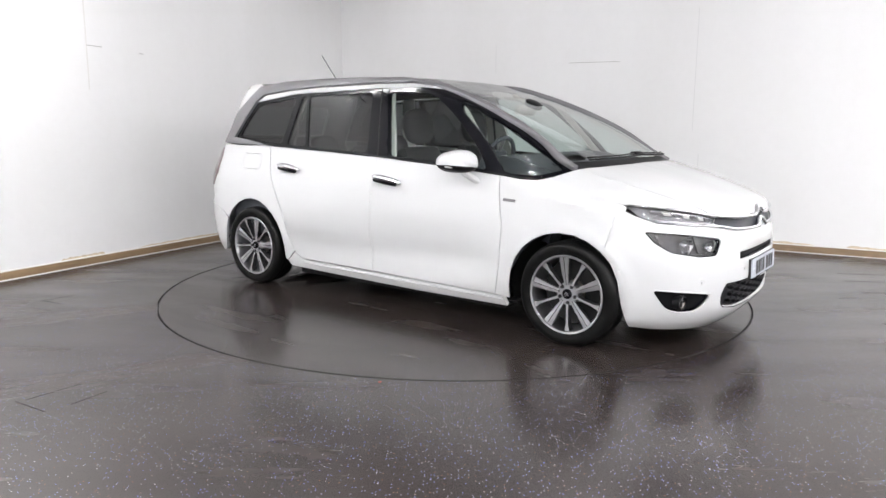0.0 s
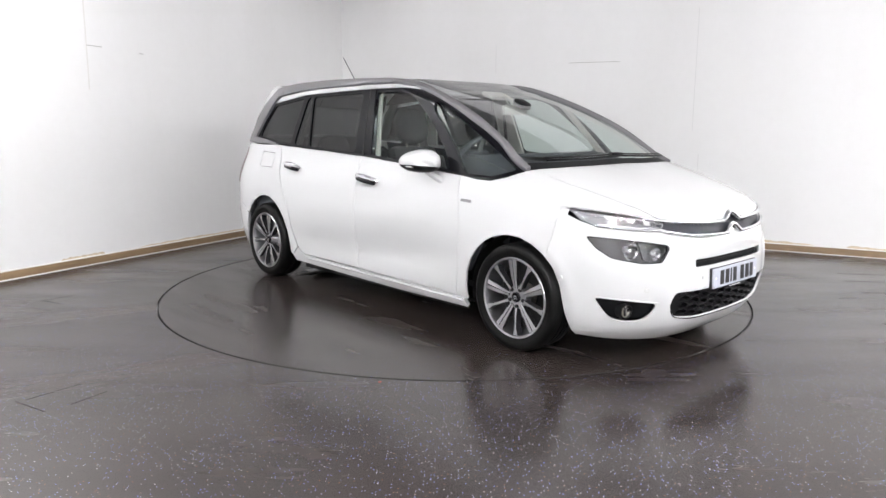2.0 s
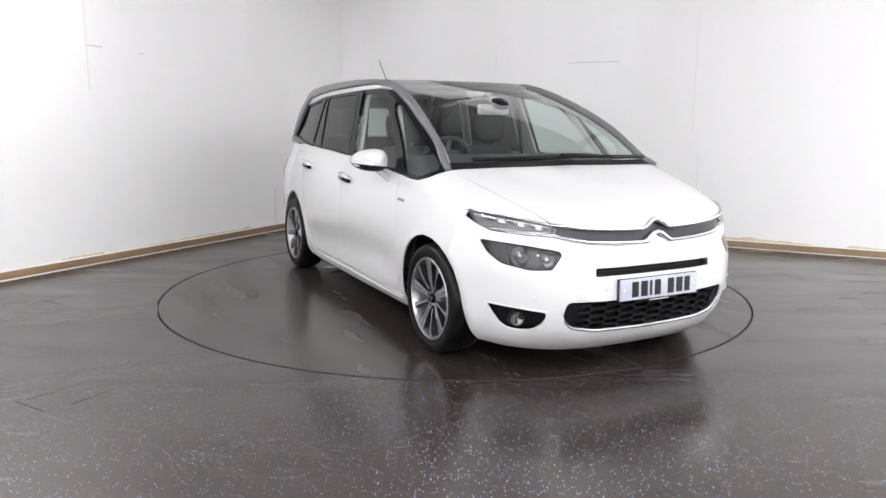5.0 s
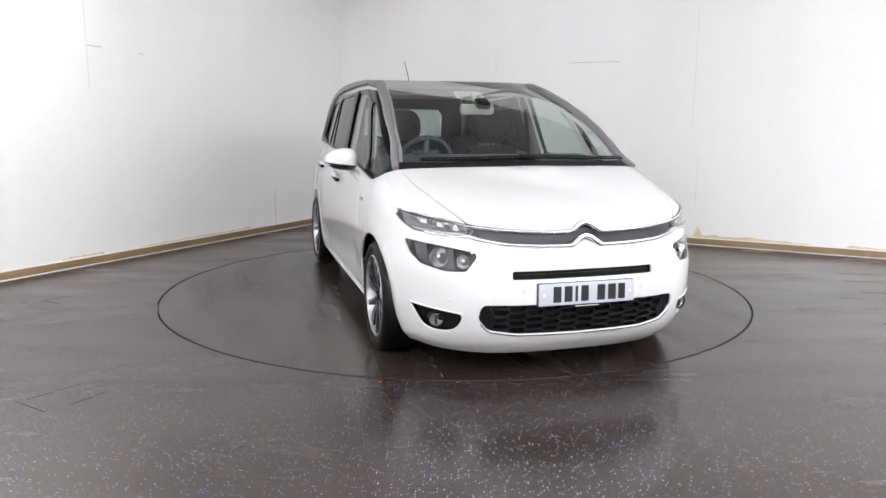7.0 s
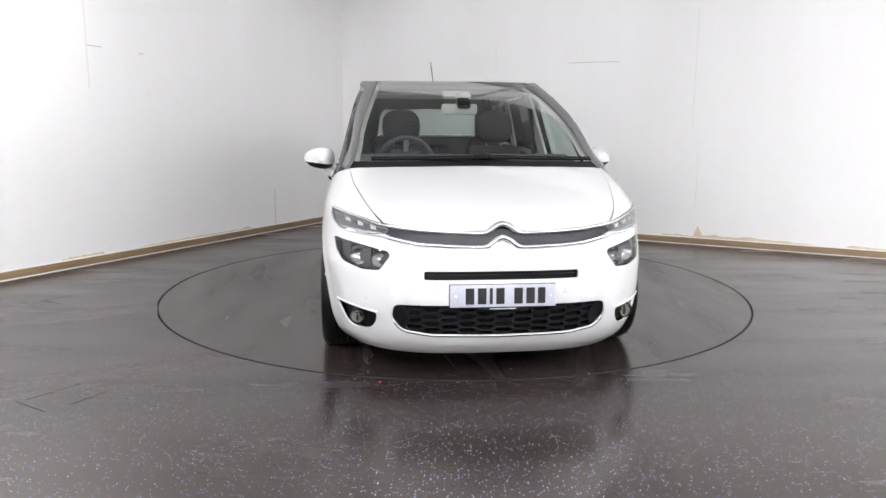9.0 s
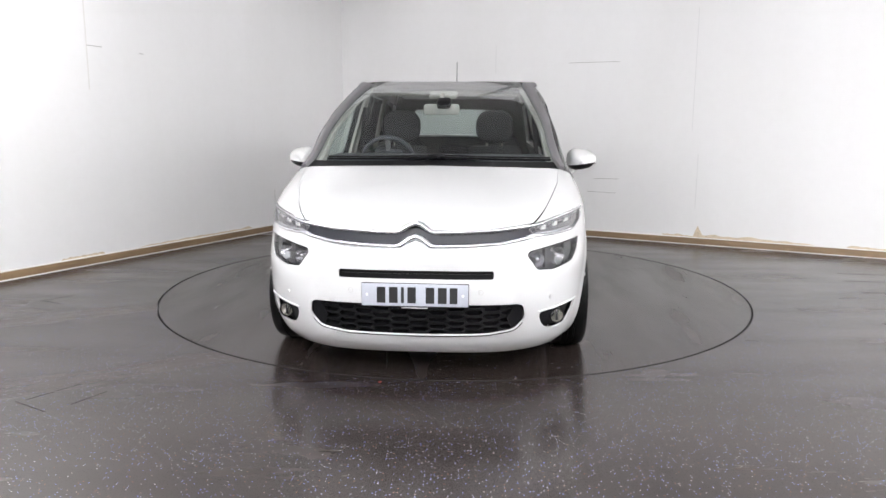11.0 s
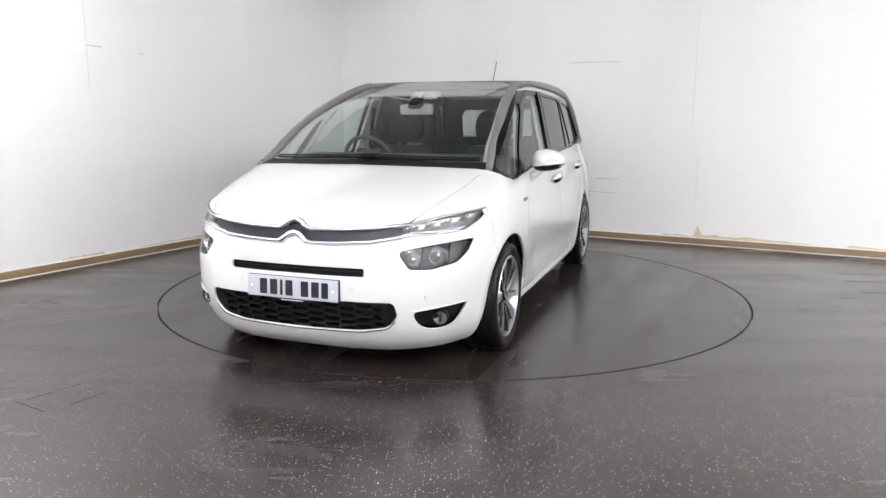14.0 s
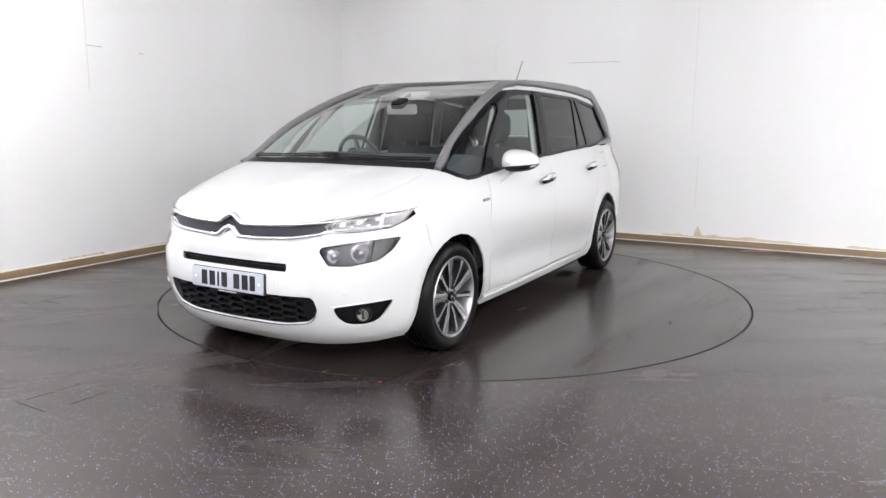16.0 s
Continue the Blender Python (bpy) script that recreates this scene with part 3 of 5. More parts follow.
def build_shell():
    nose_top = [("f", .575, .815), ("f", .41, .797), ("f", .25, .788), ("f", .09, .786), ("f", .05, .80), ("f", 0, .822)]
    half = [*SHUT, *nose_top[1:]]
    back = [("f", 0, 1.066), ("f", .5, 1.060), ("f", .70, 1.052)]
    bonnet = [*back, *half]
    whole = bonnet[:-1] + [half[-1]] + [(k, -a, z) for k, a, z in reversed(bonnet[1:-1])]
    part("bonnet", panel(outline(whole), step=0.06, zstep=0.018), PAINT, CAR)

    # front bumper with its real openings
    side_edge = [("s", 1.655, .59), ("s", 1.70, .80), ("f", .845, .862)]
    top = [("f", .575, .765), ("f", .41, .715), ("f", .25, .706), ("f", .085, .703), ("f", 0, .74)]
    lower = [("f", 0, .135), ("f", .45, .137), ("f", .70, .145), ("s", 1.78, .155), ("s", 1.755, .28), ("s", 1.735, .43), ("s", 1.70, .52)]
    lampside = [("f", .838, .80), ("f", .80, .767), ("f", .68, .754)]
    right_half = [*lower, *side_edge[:2], ("s", 1.705, .845), *lampside, *top]
    left = outline(right_half, step=0.025)
    # join both halves at the nose
    order = [p for p in left]
    first = [p for p in order if abs(p[0]) > 1e-4]
    other = [np.array((-p[0], p[1])) for p in reversed(first)]
    low, high = np.array((0.0, .135)), np.array((0.0, .74))
    loop = np.array([low, *first, high, *other])
    holes = [outline(rounded(SLOT, 0.012)), outline(rounded(LOW_GRILLE, 0.028), step=0.02)]
    for s, _ in SIDES:
        holes += [outline(rounded(LOWER_LAMP, 0.012), side=s, step=0.015), outline(rounded(FOG, 0.025), side=s, step=0.015)]
    part("front_bumper", panel(loop, holes, step=0.026, thick=0.012, gap=0.0005), PAINT, CAR)

    for s, _ in SIDES:
        wing = [("s", .935, .992), ("s", .985, .70), ("s", .965, .45), ("s", .93, .245), ("s", 1.03, .235), *[("s", *p) for p in FRONT_ARCH[1:-3]], ("s", 1.655, .59), ("s", 1.70, .80),
                ("f", .850, .868), ("f", .68, .838), ("f", .585, .815), *reversed(SHUT[:-1]), ("s", 1.40, 1.038), ("s", 1.30, .998), ("s", 1.19, .974), ("s", 1.08, .976)]
        part("front_wing", panel(outline(wing, side=s), gap=0.0008), PAINT, CAR)
        door = [(-.13, 1.072), (-.10, .79), (-.115, .50), (-.12, .262), (.925, .245), (.965, .45), (.985, .70), (.932, .992), (.40, 1.037)]
        fd = part("front_door", panel(outline(door, side=s)), PAINT, CAR)
        rear = [(-1.295, 1.127), (-1.22, .94), (-1.12, .76), (-1.035, .60), (-.985, .43), (-.94, .32), (-.85, .268), (-.12, .262), (-.115, .50), (-.10, .79), (-.13, 1.072), (-.6, 1.098), (-1.12, 1.117)]
        rd = part("rear_door", panel(outline(rear, side=s)), PAINT, CAR)
        sill = [(-1.02, .238), (-.94, .312), (-.85, .262), (.93, .240), (.99, .234), (1.0, .172), (.3, .168), (-1.0, .195)]
        part("sill", panel(outline(sill, side=s), lift=0.003, thick=0.025), PAINT, CAR)
        part("sill_strip", panel(outline([(-.86, .245), (.975, .222), (.975, .214), (-.86, .237)], side=s, step=0.05), lift=0.011, thick=0.012, gap=0), PAINT, CAR)
        quarter = [("s", -1.30, 1.127), ("s", -1.40, 1.135), ("s", -1.56, 1.125), ("s", -1.93, 1.135), ("s", -1.95, 1.10), ("s", -1.94, .90), ("s", -2.02, .78), ("s", -2.0, .62), ("s", -1.82, .57), *[("s", *p) for p in REAR_ARCH[3:]],
                   ("s", -1.02, .24), ("s", -.945, .318), ("s", -.99, .43), ("s", -1.04, .60), ("s", -1.125, .76), ("s", -1.225, .94)]
        flap = outline([(-1.62, 1.065), (-1.40, 1.062), (-1.37, 1.04), (-1.365, .955), (-1.38, .94), (-1.59, .94), (-1.615, .96)], side=s)
        part("rear_quarter", panel(outline(quarter, side=s), [flap]), PAINT, CAR)
        part("fuel_flap", panel(flap, gap=0.003), PAINT, CAR)
        bump = [("s", -1.845, .27), ("s", -1.830, .33), ("s", -1.815, .42), ("s", -1.774, .515), ("s", -1.82, .57), ("s", -2.0, .62), ("r", .72, .66), ("r", 0.003, .66), ("r", 0.003, .20), ("r", .75, .20), ("s", -1.9, .22)]
        part("rear_bumper", panel(outline(bump, side=s), thick=0.03), PAINT, CAR)
        tail = [("s", -1.955, 1.10), ("s", -1.945, .90), ("s", -2.025, .78), ("r", .70, .80), ("r", .56, .92), ("r", .58, 1.06), ("r", .70, 1.10)]
        part("tail_lamp", panel(outline(tail, side=s), lift=0.006, thick=0.03), REDLAMP, CAR, "smoked tail lamp")
        gate = [("s", -1.96, 1.11), ("r", .70, 1.108), ("r", .57, 1.07), ("r", .55, .91), ("r", .69, .79), ("r", .71, .67), ("r", .003, .67), ("r", .003, 1.14), ("r", .60, 1.14)]
        part("tailgate", panel(outline(gate, side=s)), PAINT, CAR)
        # grey arch: from the tail over the roof edge down the windscreen pillar
        rail = [("s", -1.93, 1.14), ("s", -1.56, 1.130), ("s", -1.36, 1.128), ("s", -1.40, 1.145), ("s", -1.77, 1.19), ("s", -1.665, 1.342), ("s", -1.555, 1.478), ("s", -1.47, 1.533), ("s", -1.2, 1.557), ("s", -.89, 1.576), ("s", -.2, 1.588), ("s", .10, 1.583), ("f", .648, 1.557),
                ("f", .674, 1.472), ("f", .718, 1.334), ("f", .735, 1.192), ("s", 1.40, 1.036), ("f", .755, 1.046), ("f", .733, 1.080), ("f", .703, 1.18), ("f", .686, 1.28), ("f", .658, 1.37), ("f", .610, 1.495), ("f", .582, 1.56), ("f", .565, 1.595), ("s", -.05, 1.616), ("s", -.35, 1.628), ("s", -.8, 1.633), ("s", -1.25, 1.624), ("s", -1.55, 1.597), ("s", -1.78, 1.40), ("s", -1.88, 1.22)]
        part("roof_arch", panel(outline(rail, side=s), lift=0.024, thick=0.036, gap=0.001, edge=0.006, step=0.025), SATIN, CAR, "satin grey roof arch", smooth=60)
        strip = [(-1.548, 1.480), (-1.06, 1.535), (-.18, 1.556), (.21, 1.552), ("f", .650, 1.539), ("f", .673, 1.478), ("f", .648, 1.554), (.10, 1.580), (-.2, 1.585), (-.89, 1.573), (-1.2, 1.554), (-1.46, 1.530)]
        part("cant_rail", panel(outline(strip, side=s), lift=0.002, gap=0), PAINT, CAR)
        frame_holes = [outline(rounded(p, 0.035), side=s) for _, _, p in PANES]
        part("window_surround", panel(outline(DLO, side=s), frame_holes, lift=0.002, thick=0.03, gap=0.001), GLOSS, CAR, "gloss black window surround")
        for (name, mat, pts), hole in zip(PANES, frame_holes):
            ob = part(name, panel(shrink(hole, -0.006), lift=-0.006, thick=0, gap=0, step=0.08), mat, CAR, "dark tinted glass" if mat is PRIVACY else "clear greenish glass")
            ob.visible_shadow = False
        belt = [(-1.745, 1.184), (-1.40, 1.140), (-1.12, 1.120), (-.13, 1.075), (.40, 1.040), (.93, .995), (1.08, .979), (1.19, .977), (1.19, .984), (1.08, .987), (.93, 1.003), (.40, 1.048), (-.13, 1.083), (-1.12, 1.128), (-1.40, 1.148), (-1.74, 1.192)]
        part("waist_seal", panel(outline(belt, side=s), lift=0.007, thick=0.012, gap=0, step=0.1), BLACK, CAR, "thin black waist seal")
        pillar = [(-.235, 1.545), (-.10, 1.546), (-.012, 1.088), (-.205, 1.098)]
        part("door_pillar", panel(outline(pillar, side=s), lift=0.008, thick=0.012), GLOSS, CAR, "gloss black door pillar")
        part("door_gap_trim", panel(outline([(-.168, 1.548), (-.158, 1.548), (-.098, 1.085), (-.110, 1.085)], side=s), lift=0.0095, thick=0.004, gap=0), GAP, CAR, "dark door joint")
        # door handles in bright metal with dark grips
        for door_ob, x0, x1, z0, z1 in ((fd, -.10, .165, .935, .905), (rd, -1.12, -.86, .975, .95)):
            pts, rad = [], []
            for i in range(9):
                f = i / 8
                p, n = on_skin("s", x0 + (x1 - x0) * f, z0 + (z1 - z0) * f, 0.012 + 0.028 * math.sin(math.pi * f) ** 0.6, s)
                pts.append(p)
                rad.append(0.008 + 0.017 * math.sin(math.pi * f) ** 0.5)
            h = part("handle", sweep(bmesh.new(), pts, rad, 10, 0.9), CHROME, door_ob, "bright chrome handle")
            cup = round_line([((x0 + x1) / 2 + 0.13 * math.cos(a), (z0 + z1) / 2 - 0.004 + 0.034 * math.sin(a) - (x0 - x1) / abs(x0 - x1) * -0.11 * 0.13 * math.cos(a)) for a in [2 * math.pi * i / 16 for i in range(16)]], 1)
            part("grip_recess", panel(outline(cup, side=s), lift=0.003, thick=0.003, gap=0, step=0.04), PAINT, door_ob)
            low = [p - Vector((0, 0, 0.020)) for p in pts]
            part("grip", sweep(bmesh.new(), low[1:-1], [r * 0.95 for r in rad[1:-1]], 10, 0.9), GLOSS, h, "dark grip underside")
        backing = [("s", 1.60, .79), ("s", 1.60, .875), ("s", 1.762, .872), ("s", 1.745, .79)]
        part("lamp_corner", panel(outline(backing, side=s), lift=-0.004, thick=0, gap=0), PAINT, CAR)
        badge = [(.99, .857), (1.075, .853), (1.072, .836), (.987, .840)]
        part("wing_badge", panel(outline(badge, side=s), lift=0.006, thick=0.006, gap=0), SATIN, CAR, "small grey badge")
    # windscreen, scuttle, rear window, roof
    ws = [("f", .738, 1.082), ("f", .734, 1.09), ("f", .708, 1.18), ("f", .691, 1.28), ("f", .663, 1.37), ("f", .615, 1.495), ("f", .587, 1.56), ("f", .570, 1.595), ("f", .545, 1.628)]
    full = ws + [("f", .25, 1.628), ("f", -.25, 1.628)] + mirrored(list(reversed(ws))) + [("f", -.4, 1.090), ("f", 0, 1.092), ("f", .4, 1.090)]
    ob = part("windscreen", panel(outline(full), step=0.07, thick=0, gap=0), SCREEN, CAR, "large clear panoramic windscreen")
    ob.visible_shadow = False
    cowl = [("f", .752, 1.046), ("f", .70, 1.052), ("f", .5, 1.060), ("f", 0, 1.066)]
    cowl = cowl + mirrored(list(reversed(cowl[:-1]))) + mirrored([("f", .745, 1.086)]) + [("f", 0, 1.096), ("f", .745, 1.086)]
    part("scuttle", panel(outline(cowl), lift=-0.006, step=0.06, zstep=0.012, gap=0), BLACK, CAR, "black plastic scuttle")
    for s, _ in SIDES:
        back_glass = [("r", 0.0, 1.20), ("r", .53, 1.20), ("r", .50, 1.42), ("r", .45, 1.475), ("r", 0, 1.485)]
        hole = outline(back_glass, side=s)
        ob = part("rear_window", panel(hole, step=0.08, thick=0, gap=0), REARGLASS, CAR, "tinted greenish rear window")
        ob.visible_shadow = False
        lining = [("s", -1.62, 1.61), ("r", .40, 1.61), ("r", 0, 1.61), ("r", 0, 1.49), ("r", .455, 1.48), ("r", .505, 1.425), ("r", .535, 1.195), ("r", 0, 1.195), ("r", 0, .95), ("r", .6, .95), ("s", -1.95, 1.0), ("s", -1.95, 1.10), ("s", -1.80, 1.36)]
        part("tailgate_lining", panel(outline(lining, side=s), lift=-.04, thick=0.01, gap=0, step=0.08), BLIND, CAR, "dark tailgate lining")
        pil = [("s", -1.935, 1.145), ("s", -1.885, 1.22), ("s", -1.79, 1.40), ("s", -1.56, 1.60), ("s", -1.57, 1.628), ("r", .55, 1.628), ("r", 0, 1.628), ("r", 0, 1.488), ("r", .455, 1.478), ("r", .505, 1.422), ("r", .535, 1.198), ("r", 0, 1.198), ("r", 0, 1.145), ("r", .605, 1.145)]
        part("tailgate_frame", panel(outline(pil, side=s), gap=0), PAINT, CAR)
    bm = bmesh.new()
    w = np.concatenate([UREF[::12], [3.0]])
    loop = np.concatenate([skin_raw(w, np.full(len(w), 1.628)), skin_raw(-w[::-1][1:-1], np.full(len(w) - 2, 1.628))])
    c = np.array((-.85, 0, 0))
    rings = []
    for k in (1, .97, .9, .8, .65, .45, .22):
        rings.append([bm.verts.new((*(c + (p - c) * k)[:2], 1.626 + 0.030 * (1 - k * k))) for p in loop])
    for p, q in zip(rings, rings[1:]):
        for i in range(len(p)):
            j = (i + 1) % len(p)
            if (p[i].co - p[j].co).length > 1e-6:
                bm.faces.new((p[i], p[j], q[j], q[i]))
    bm.faces.new(rings[-1])
    bmesh.ops.recalc_face_normals(bm, faces=bm.faces)
    part("roof", bm, GLOSS, CAR, "black panoramic roof")


build_shell()


# ---------- front end: lamps, grille, plate ----------
def band(top, bottom, lift, thick, kind="f", mirror=True, step=0.02, side=1):
    """A strip on the skin between an upper and a lower line, carried over to the other side of the nose."""
    rows_t = [(kind, *p) for p in top]
    rows_b = [(kind, *p) for p in bottom]
    if mirror:
        rows_t = rows_t + [(k, -a, z) for k, a, z in reversed(rows_t) if a]
        rows_b = rows_b + [(k, -a, z) for k, a, z in reversed(rows_b) if a]
    return panel(outline(rows_t + rows_b[::-1], step=step, side=side), lift=lift, thick=thick, gap=0, step=0.05, edge=0.003)


def honeycomb(bm, poly, cell_w, cell_h, lift, bar):
    """Open six-sided cells of thin bars over an opening."""
    lo, hi = poly.min(0), poly.max(0)
    w, h = cell_w * 0.5, cell_h * 0.5
    columns = int((hi[0] - lo[0]) / (1.58 * w)) + 2
    for col in range(columns):
        r = lo[0] + col * 1.58 * w
        z = lo[1] - cell_h + (col % 2) * 0.9 * h
        while z < hi[1] + cell_h:
            ring = [(r - w * 0.96, z), (r - w * 0.62, z + h * 0.9), (r + w * 0.62, z + h * 0.9), (r + w * 0.96, z), (r + w * 0.62, z - h * 0.9), (r - w * 0.62, z - h * 0.9)]
            if inside(np.array(ring), poly).all():
                inner = [(r + (a - r) * 0.86, z + (b - z) * 0.70) for a, b in ring]
                po, no = skin(np.array([a for a, _ in ring]), np.array([b for _, b in ring]), lift)
                pi, _ = skin(np.array([a for a, _ in inner]), np.array([b for _, b in inner]), lift + 0.002)
                pb, _ = skin(np.array([a for a, _ in inner]), np.array([b for _, b in inner]), lift - bar)
                a_, b_, c_ = ([bm.verts.new(p) for p in q] for q in (po, pi, pb))
                for i in range(6):
                    j = (i + 1) % 6
                    bm.faces.new((a_[i], a_[j], b_[j], b_[i]))
                    bm.faces.new((b_[i], b_[j], c_[j], c_[i]))
            z += 1.8 * h
    bmesh.ops.recalc_face_normals(bm, faces=bm.faces)
    return bm


def bowl(place, direction, r, depth, steps=20):
    m = Matrix.Translation(place) @ direction.to_track_quat("Y", "Z").to_matrix().to_4x4()
    return lathe([(0.004, -depth), (r * 0.45, -depth * 0.85), (r * 0.8, -depth * 0.45), (r, 0)], m, steps)


def build_front():
    grille = part("upper_grille", panel(outline([("f", .58, .800), ("f", .41, .786), ("f", .09, .776), ("f", 0, .80), ("f", -.09, .776), ("f", -.41, .786), ("f", -.58, .800),
                                                 ("f", -.60, .758), ("f", -.41, .718), ("f", -.09, .708), ("f", 0, .72), ("f", .09, .708), ("f", .41, .718), ("f", .60, .758)]), lift=-0.010, thick=0.01, gap=0), GRILLE, CAR, "smooth dark blue-grey grille insert")
    for name, line_, r in (("upper_chrome_strip", [(.845, .861), (.68, .829), (.585, .806), (.41, .789), (.25, .780), (.10, .776), (.078, .780), (.030, .812), (0, .820)], .0110),
                           ("lower_chrome_strip", [(.775, .767), (.68, .757), (.585, .752), (.41, .722), (.25, .713), (.10, .709), (.075, .712), (.030, .747), (0, .756)], .0105)):
        way, rad = [], []
        full = line_ + [(-a_, z_) for a_, z_ in reversed(line_[:-1])]
        for (a0, z0), (a1, z1) in zip(full, full[1:]):
            n_ = max(1, int(math.hypot(a1 - a0, z1 - z0) / 0.02))
            for i in range(n_):
                f = i / n_
                y_ = a0 + (a1 - a0) * f
                way.append(on_skin("f", y_, z0 + (z1 - z0) * f, 0.006)[0])
                rad.append(r * (1.55 if abs(y_) < .078 else 1.0 if abs(y_) < .56 else 0.5))
        part(name, sweep(bmesh.new(), way, rad, 10, 0.9), CHROME, grille, "chrome strip rising to a chevron", smooth=60)
    part("slot_grille", panel(outline(rounded(SLOT, 0.012)), lift=-0.030, thick=0.004, gap=-0.004), BLACK, CAR)
    part("slot_bar", band([(.375, .575)], [(.375, .569)], -0.016, 0.012), BLACK, CAR)
    low_poly = outline(rounded(LOW_GRILLE, 0.028), step=0.02)
    low = part("lower_grille", panel(low_poly, lift=-0.055, thick=0.004, gap=-0.006), GAP, CAR, "black honeycomb lower grille")
    part("honeycomb", honeycomb(bmesh.new(), shrink(low_poly, -0.07), 0.115, 0.044, -0.020, 0.03), BLACK, low, smooth=0)
    ring_out, ring_in = shrink(low_poly, -0.007), shrink(low_poly, -0.001)
    keep = [i for i in range(len(low_poly)) if low_poly[i][1] < 0.33]
    part("lower_grille_trim", panel(np.concatenate([ring_out[keep], ring_in[keep][::-1]]), lift=0.004, thick=0.02, gap=0, edge=0.003), CHROME, low, "thin chrome edging")
    for s, _ in SIDES:
        wedge = [("f", .53, .412), ("f", .49, .410), ("f", .455, .35), ("f", .475, .295), ("f", .495, .296), ("f", .535, .35)]
        part("grille_cheek", panel(outline(wedge, side=s), lift=-0.012, thick=0.03, gap=0), BLACK, low)
        # upper running lamp
        upper = outline(UPPER_LAMP, side=s, step=0.015)
        lamp = part("running_lamp", panel(upper, lift=-0.016, thick=0.004, gap=0), LAMPGREY, CAR, "slim running lamp with a clear lens")
        shelf = [("f", .83, .842), ("f", .68, .818), ("f", .59, .797), ("f", .58, .792), ("f", .68, .812), ("f", .825, .836)]
        part("reflector_shelf", panel(outline(shelf, side=s, step=0.015), lift=-0.007, thick=0.008, gap=0), LAMPSILVER, lamp)
        lowshelf = [("f", .80, .785), ("f", .68, .773), ("f", .585, .770), ("f", .585, .764), ("f", .68, .763), ("f", .80, .772)]
        part("reflector_shelf", panel(outline(lowshelf, side=s, step=0.015), lift=-0.006, thick=0.008, gap=0), REFLECTOR, lamp)
        for i in range(7):
            y = .60 + .032 * i
            z = .785 + .0042 * i * 1.6
            led = [("f", y - .011, z - .010), ("f", y + .011, z - .008), ("f", y + .013, z + .013), ("f", y - .009, z + .011)]
            part("led_block", panel(outline(led, side=s), lift=-0.007 if i % 2 else -0.010, thick=0.008, gap=0, step=0.02), BEZEL if i % 2 == 0 else AMBER, lamp)
        part("lamp_rim", panel(upper, [shrink(upper, 0.0045)], lift=0.0, thick=0.022, gap=0.0005, step=0.1), LAMPGREY, lamp)
        for i in range(8):
            p, n = on_skin("f", .60 + .029 * i, .797 + .0052 * i, -0.003, s)
            part("led_lens", lathe([(0.0004, 0.002), (0.004, 0.0015), (0.0055, -0.004)], Matrix.Translation(p) @ n.to_track_quat("Y", "Z").to_matrix().to_4x4(), 10), REFLECTOR, lamp)
        ob = part("lamp_lens", panel(upper, lift=0.001, thick=0.006, gap=0.001), LENS, lamp, "clear lens")
        ob.visible_shadow = False
        # main headlamp below it
        lower_ = outline(rounded(LOWER_LAMP, 0.012), side=s, step=0.015)
        head = part("headlamp", panel(lower_, lift=-0.055, thick=0.004, gap=-0.004), BEZEL, CAR, "headlamp with reflector bowls behind clear lens")
        for y, z, r in ((.722, .652, .050), (.616, .640, .036)):
            p, n = on_skin("f", y, z, -0.030, s)
            d = Vector((1, (0.55 if y > .7 else 0.3) * s, 0.0)).normalized()
            part("reflector_bowl", bowl(p, d, r, 0.032), REFLECTOR, head)
            part("bulb_shield", lathe([(0.0005, 0.012), (0.009, 0.010), (0.011, 0.0), (0.010, -0.02)], Matrix.Translation(p - d * 0.012) @ d.to_track_quat("Y", "Z").to_matrix().to_4x4(), 12), CHROME, head)
        for y, w in ((.668, .014), (.785, .022)):
            blade = [("f", y - w, .70 - (y - .6) * -.05), ("f", y + w, .705), ("f", y + w * 0.8, .61), ("f", y - w * 0.9, .60)]
            part("lamp_divider", panel(outline(blade, side=s), lift=-0.026, thick=0.02, gap=0), BEZEL, head)
        rim = shrink(lower_, 0.007)
        part("lamp_bezel", panel(lower_, [rim], lift=-0.004, thick=0.03, gap=0.0015), GLOSS, head)
        ob = part("lamp_lens", panel(lower_, lift=0.000, thick=0.006, gap=0.002), LENS, head, "clear lens")
        ob.visible_shadow = False
        # fog lamp in its black recess
        fog = outline(rounded(FOG, 0.025), side=s, step=0.015)
        pod = part("fog_lamp_recess", panel(fog, lift=-0.030, thick=0.004, gap=-0.004), BLACK, CAR, "black fog lamp recess")
        p, n = on_skin("f", .728, .318, -0.026, s)
        d = Vector((1, 0.25 * s, 0)).normalized()
        part("fog_lamp", bowl(p + d * 0.018, d, 0.034, 0.016), FOGSILVER, pod, "round fog lamp")
        m = Matrix.Translation(p + d * 0.018) @ d.to_track_quat("Y", "Z").to_matrix().to_4x4()
        part("fog_ring", lathe([(0.033, -0.04), (0.041, -0.04), (0.041, 0.004), (0.036, 0.008), (0.033, 0.002)], m, 24, True), BLACK, pod)
        part("fog_bulb", boxes((m @ pose(0, -0.004, 0), 0.012, 0.012, 0.05, 0.003)), DARKALLOY, pod)
        ob = part("fog_lens", lathe([(0.0004, 0.006), (0.02, 0.005), (0.033, 0.0)], m, 24), LENS, pod, "clear lens")
        ob.visible_shadow = False
        part("fog_brow", panel(outline([("f", .815, .401), ("f", .72, .393), ("f", .610, .379), ("f", .610, .374), ("f", .72, .388), ("f", .813, .396)], side=s, step=0.015), lift=0.008, thick=0.02, gap=0), PAINT, CAR)
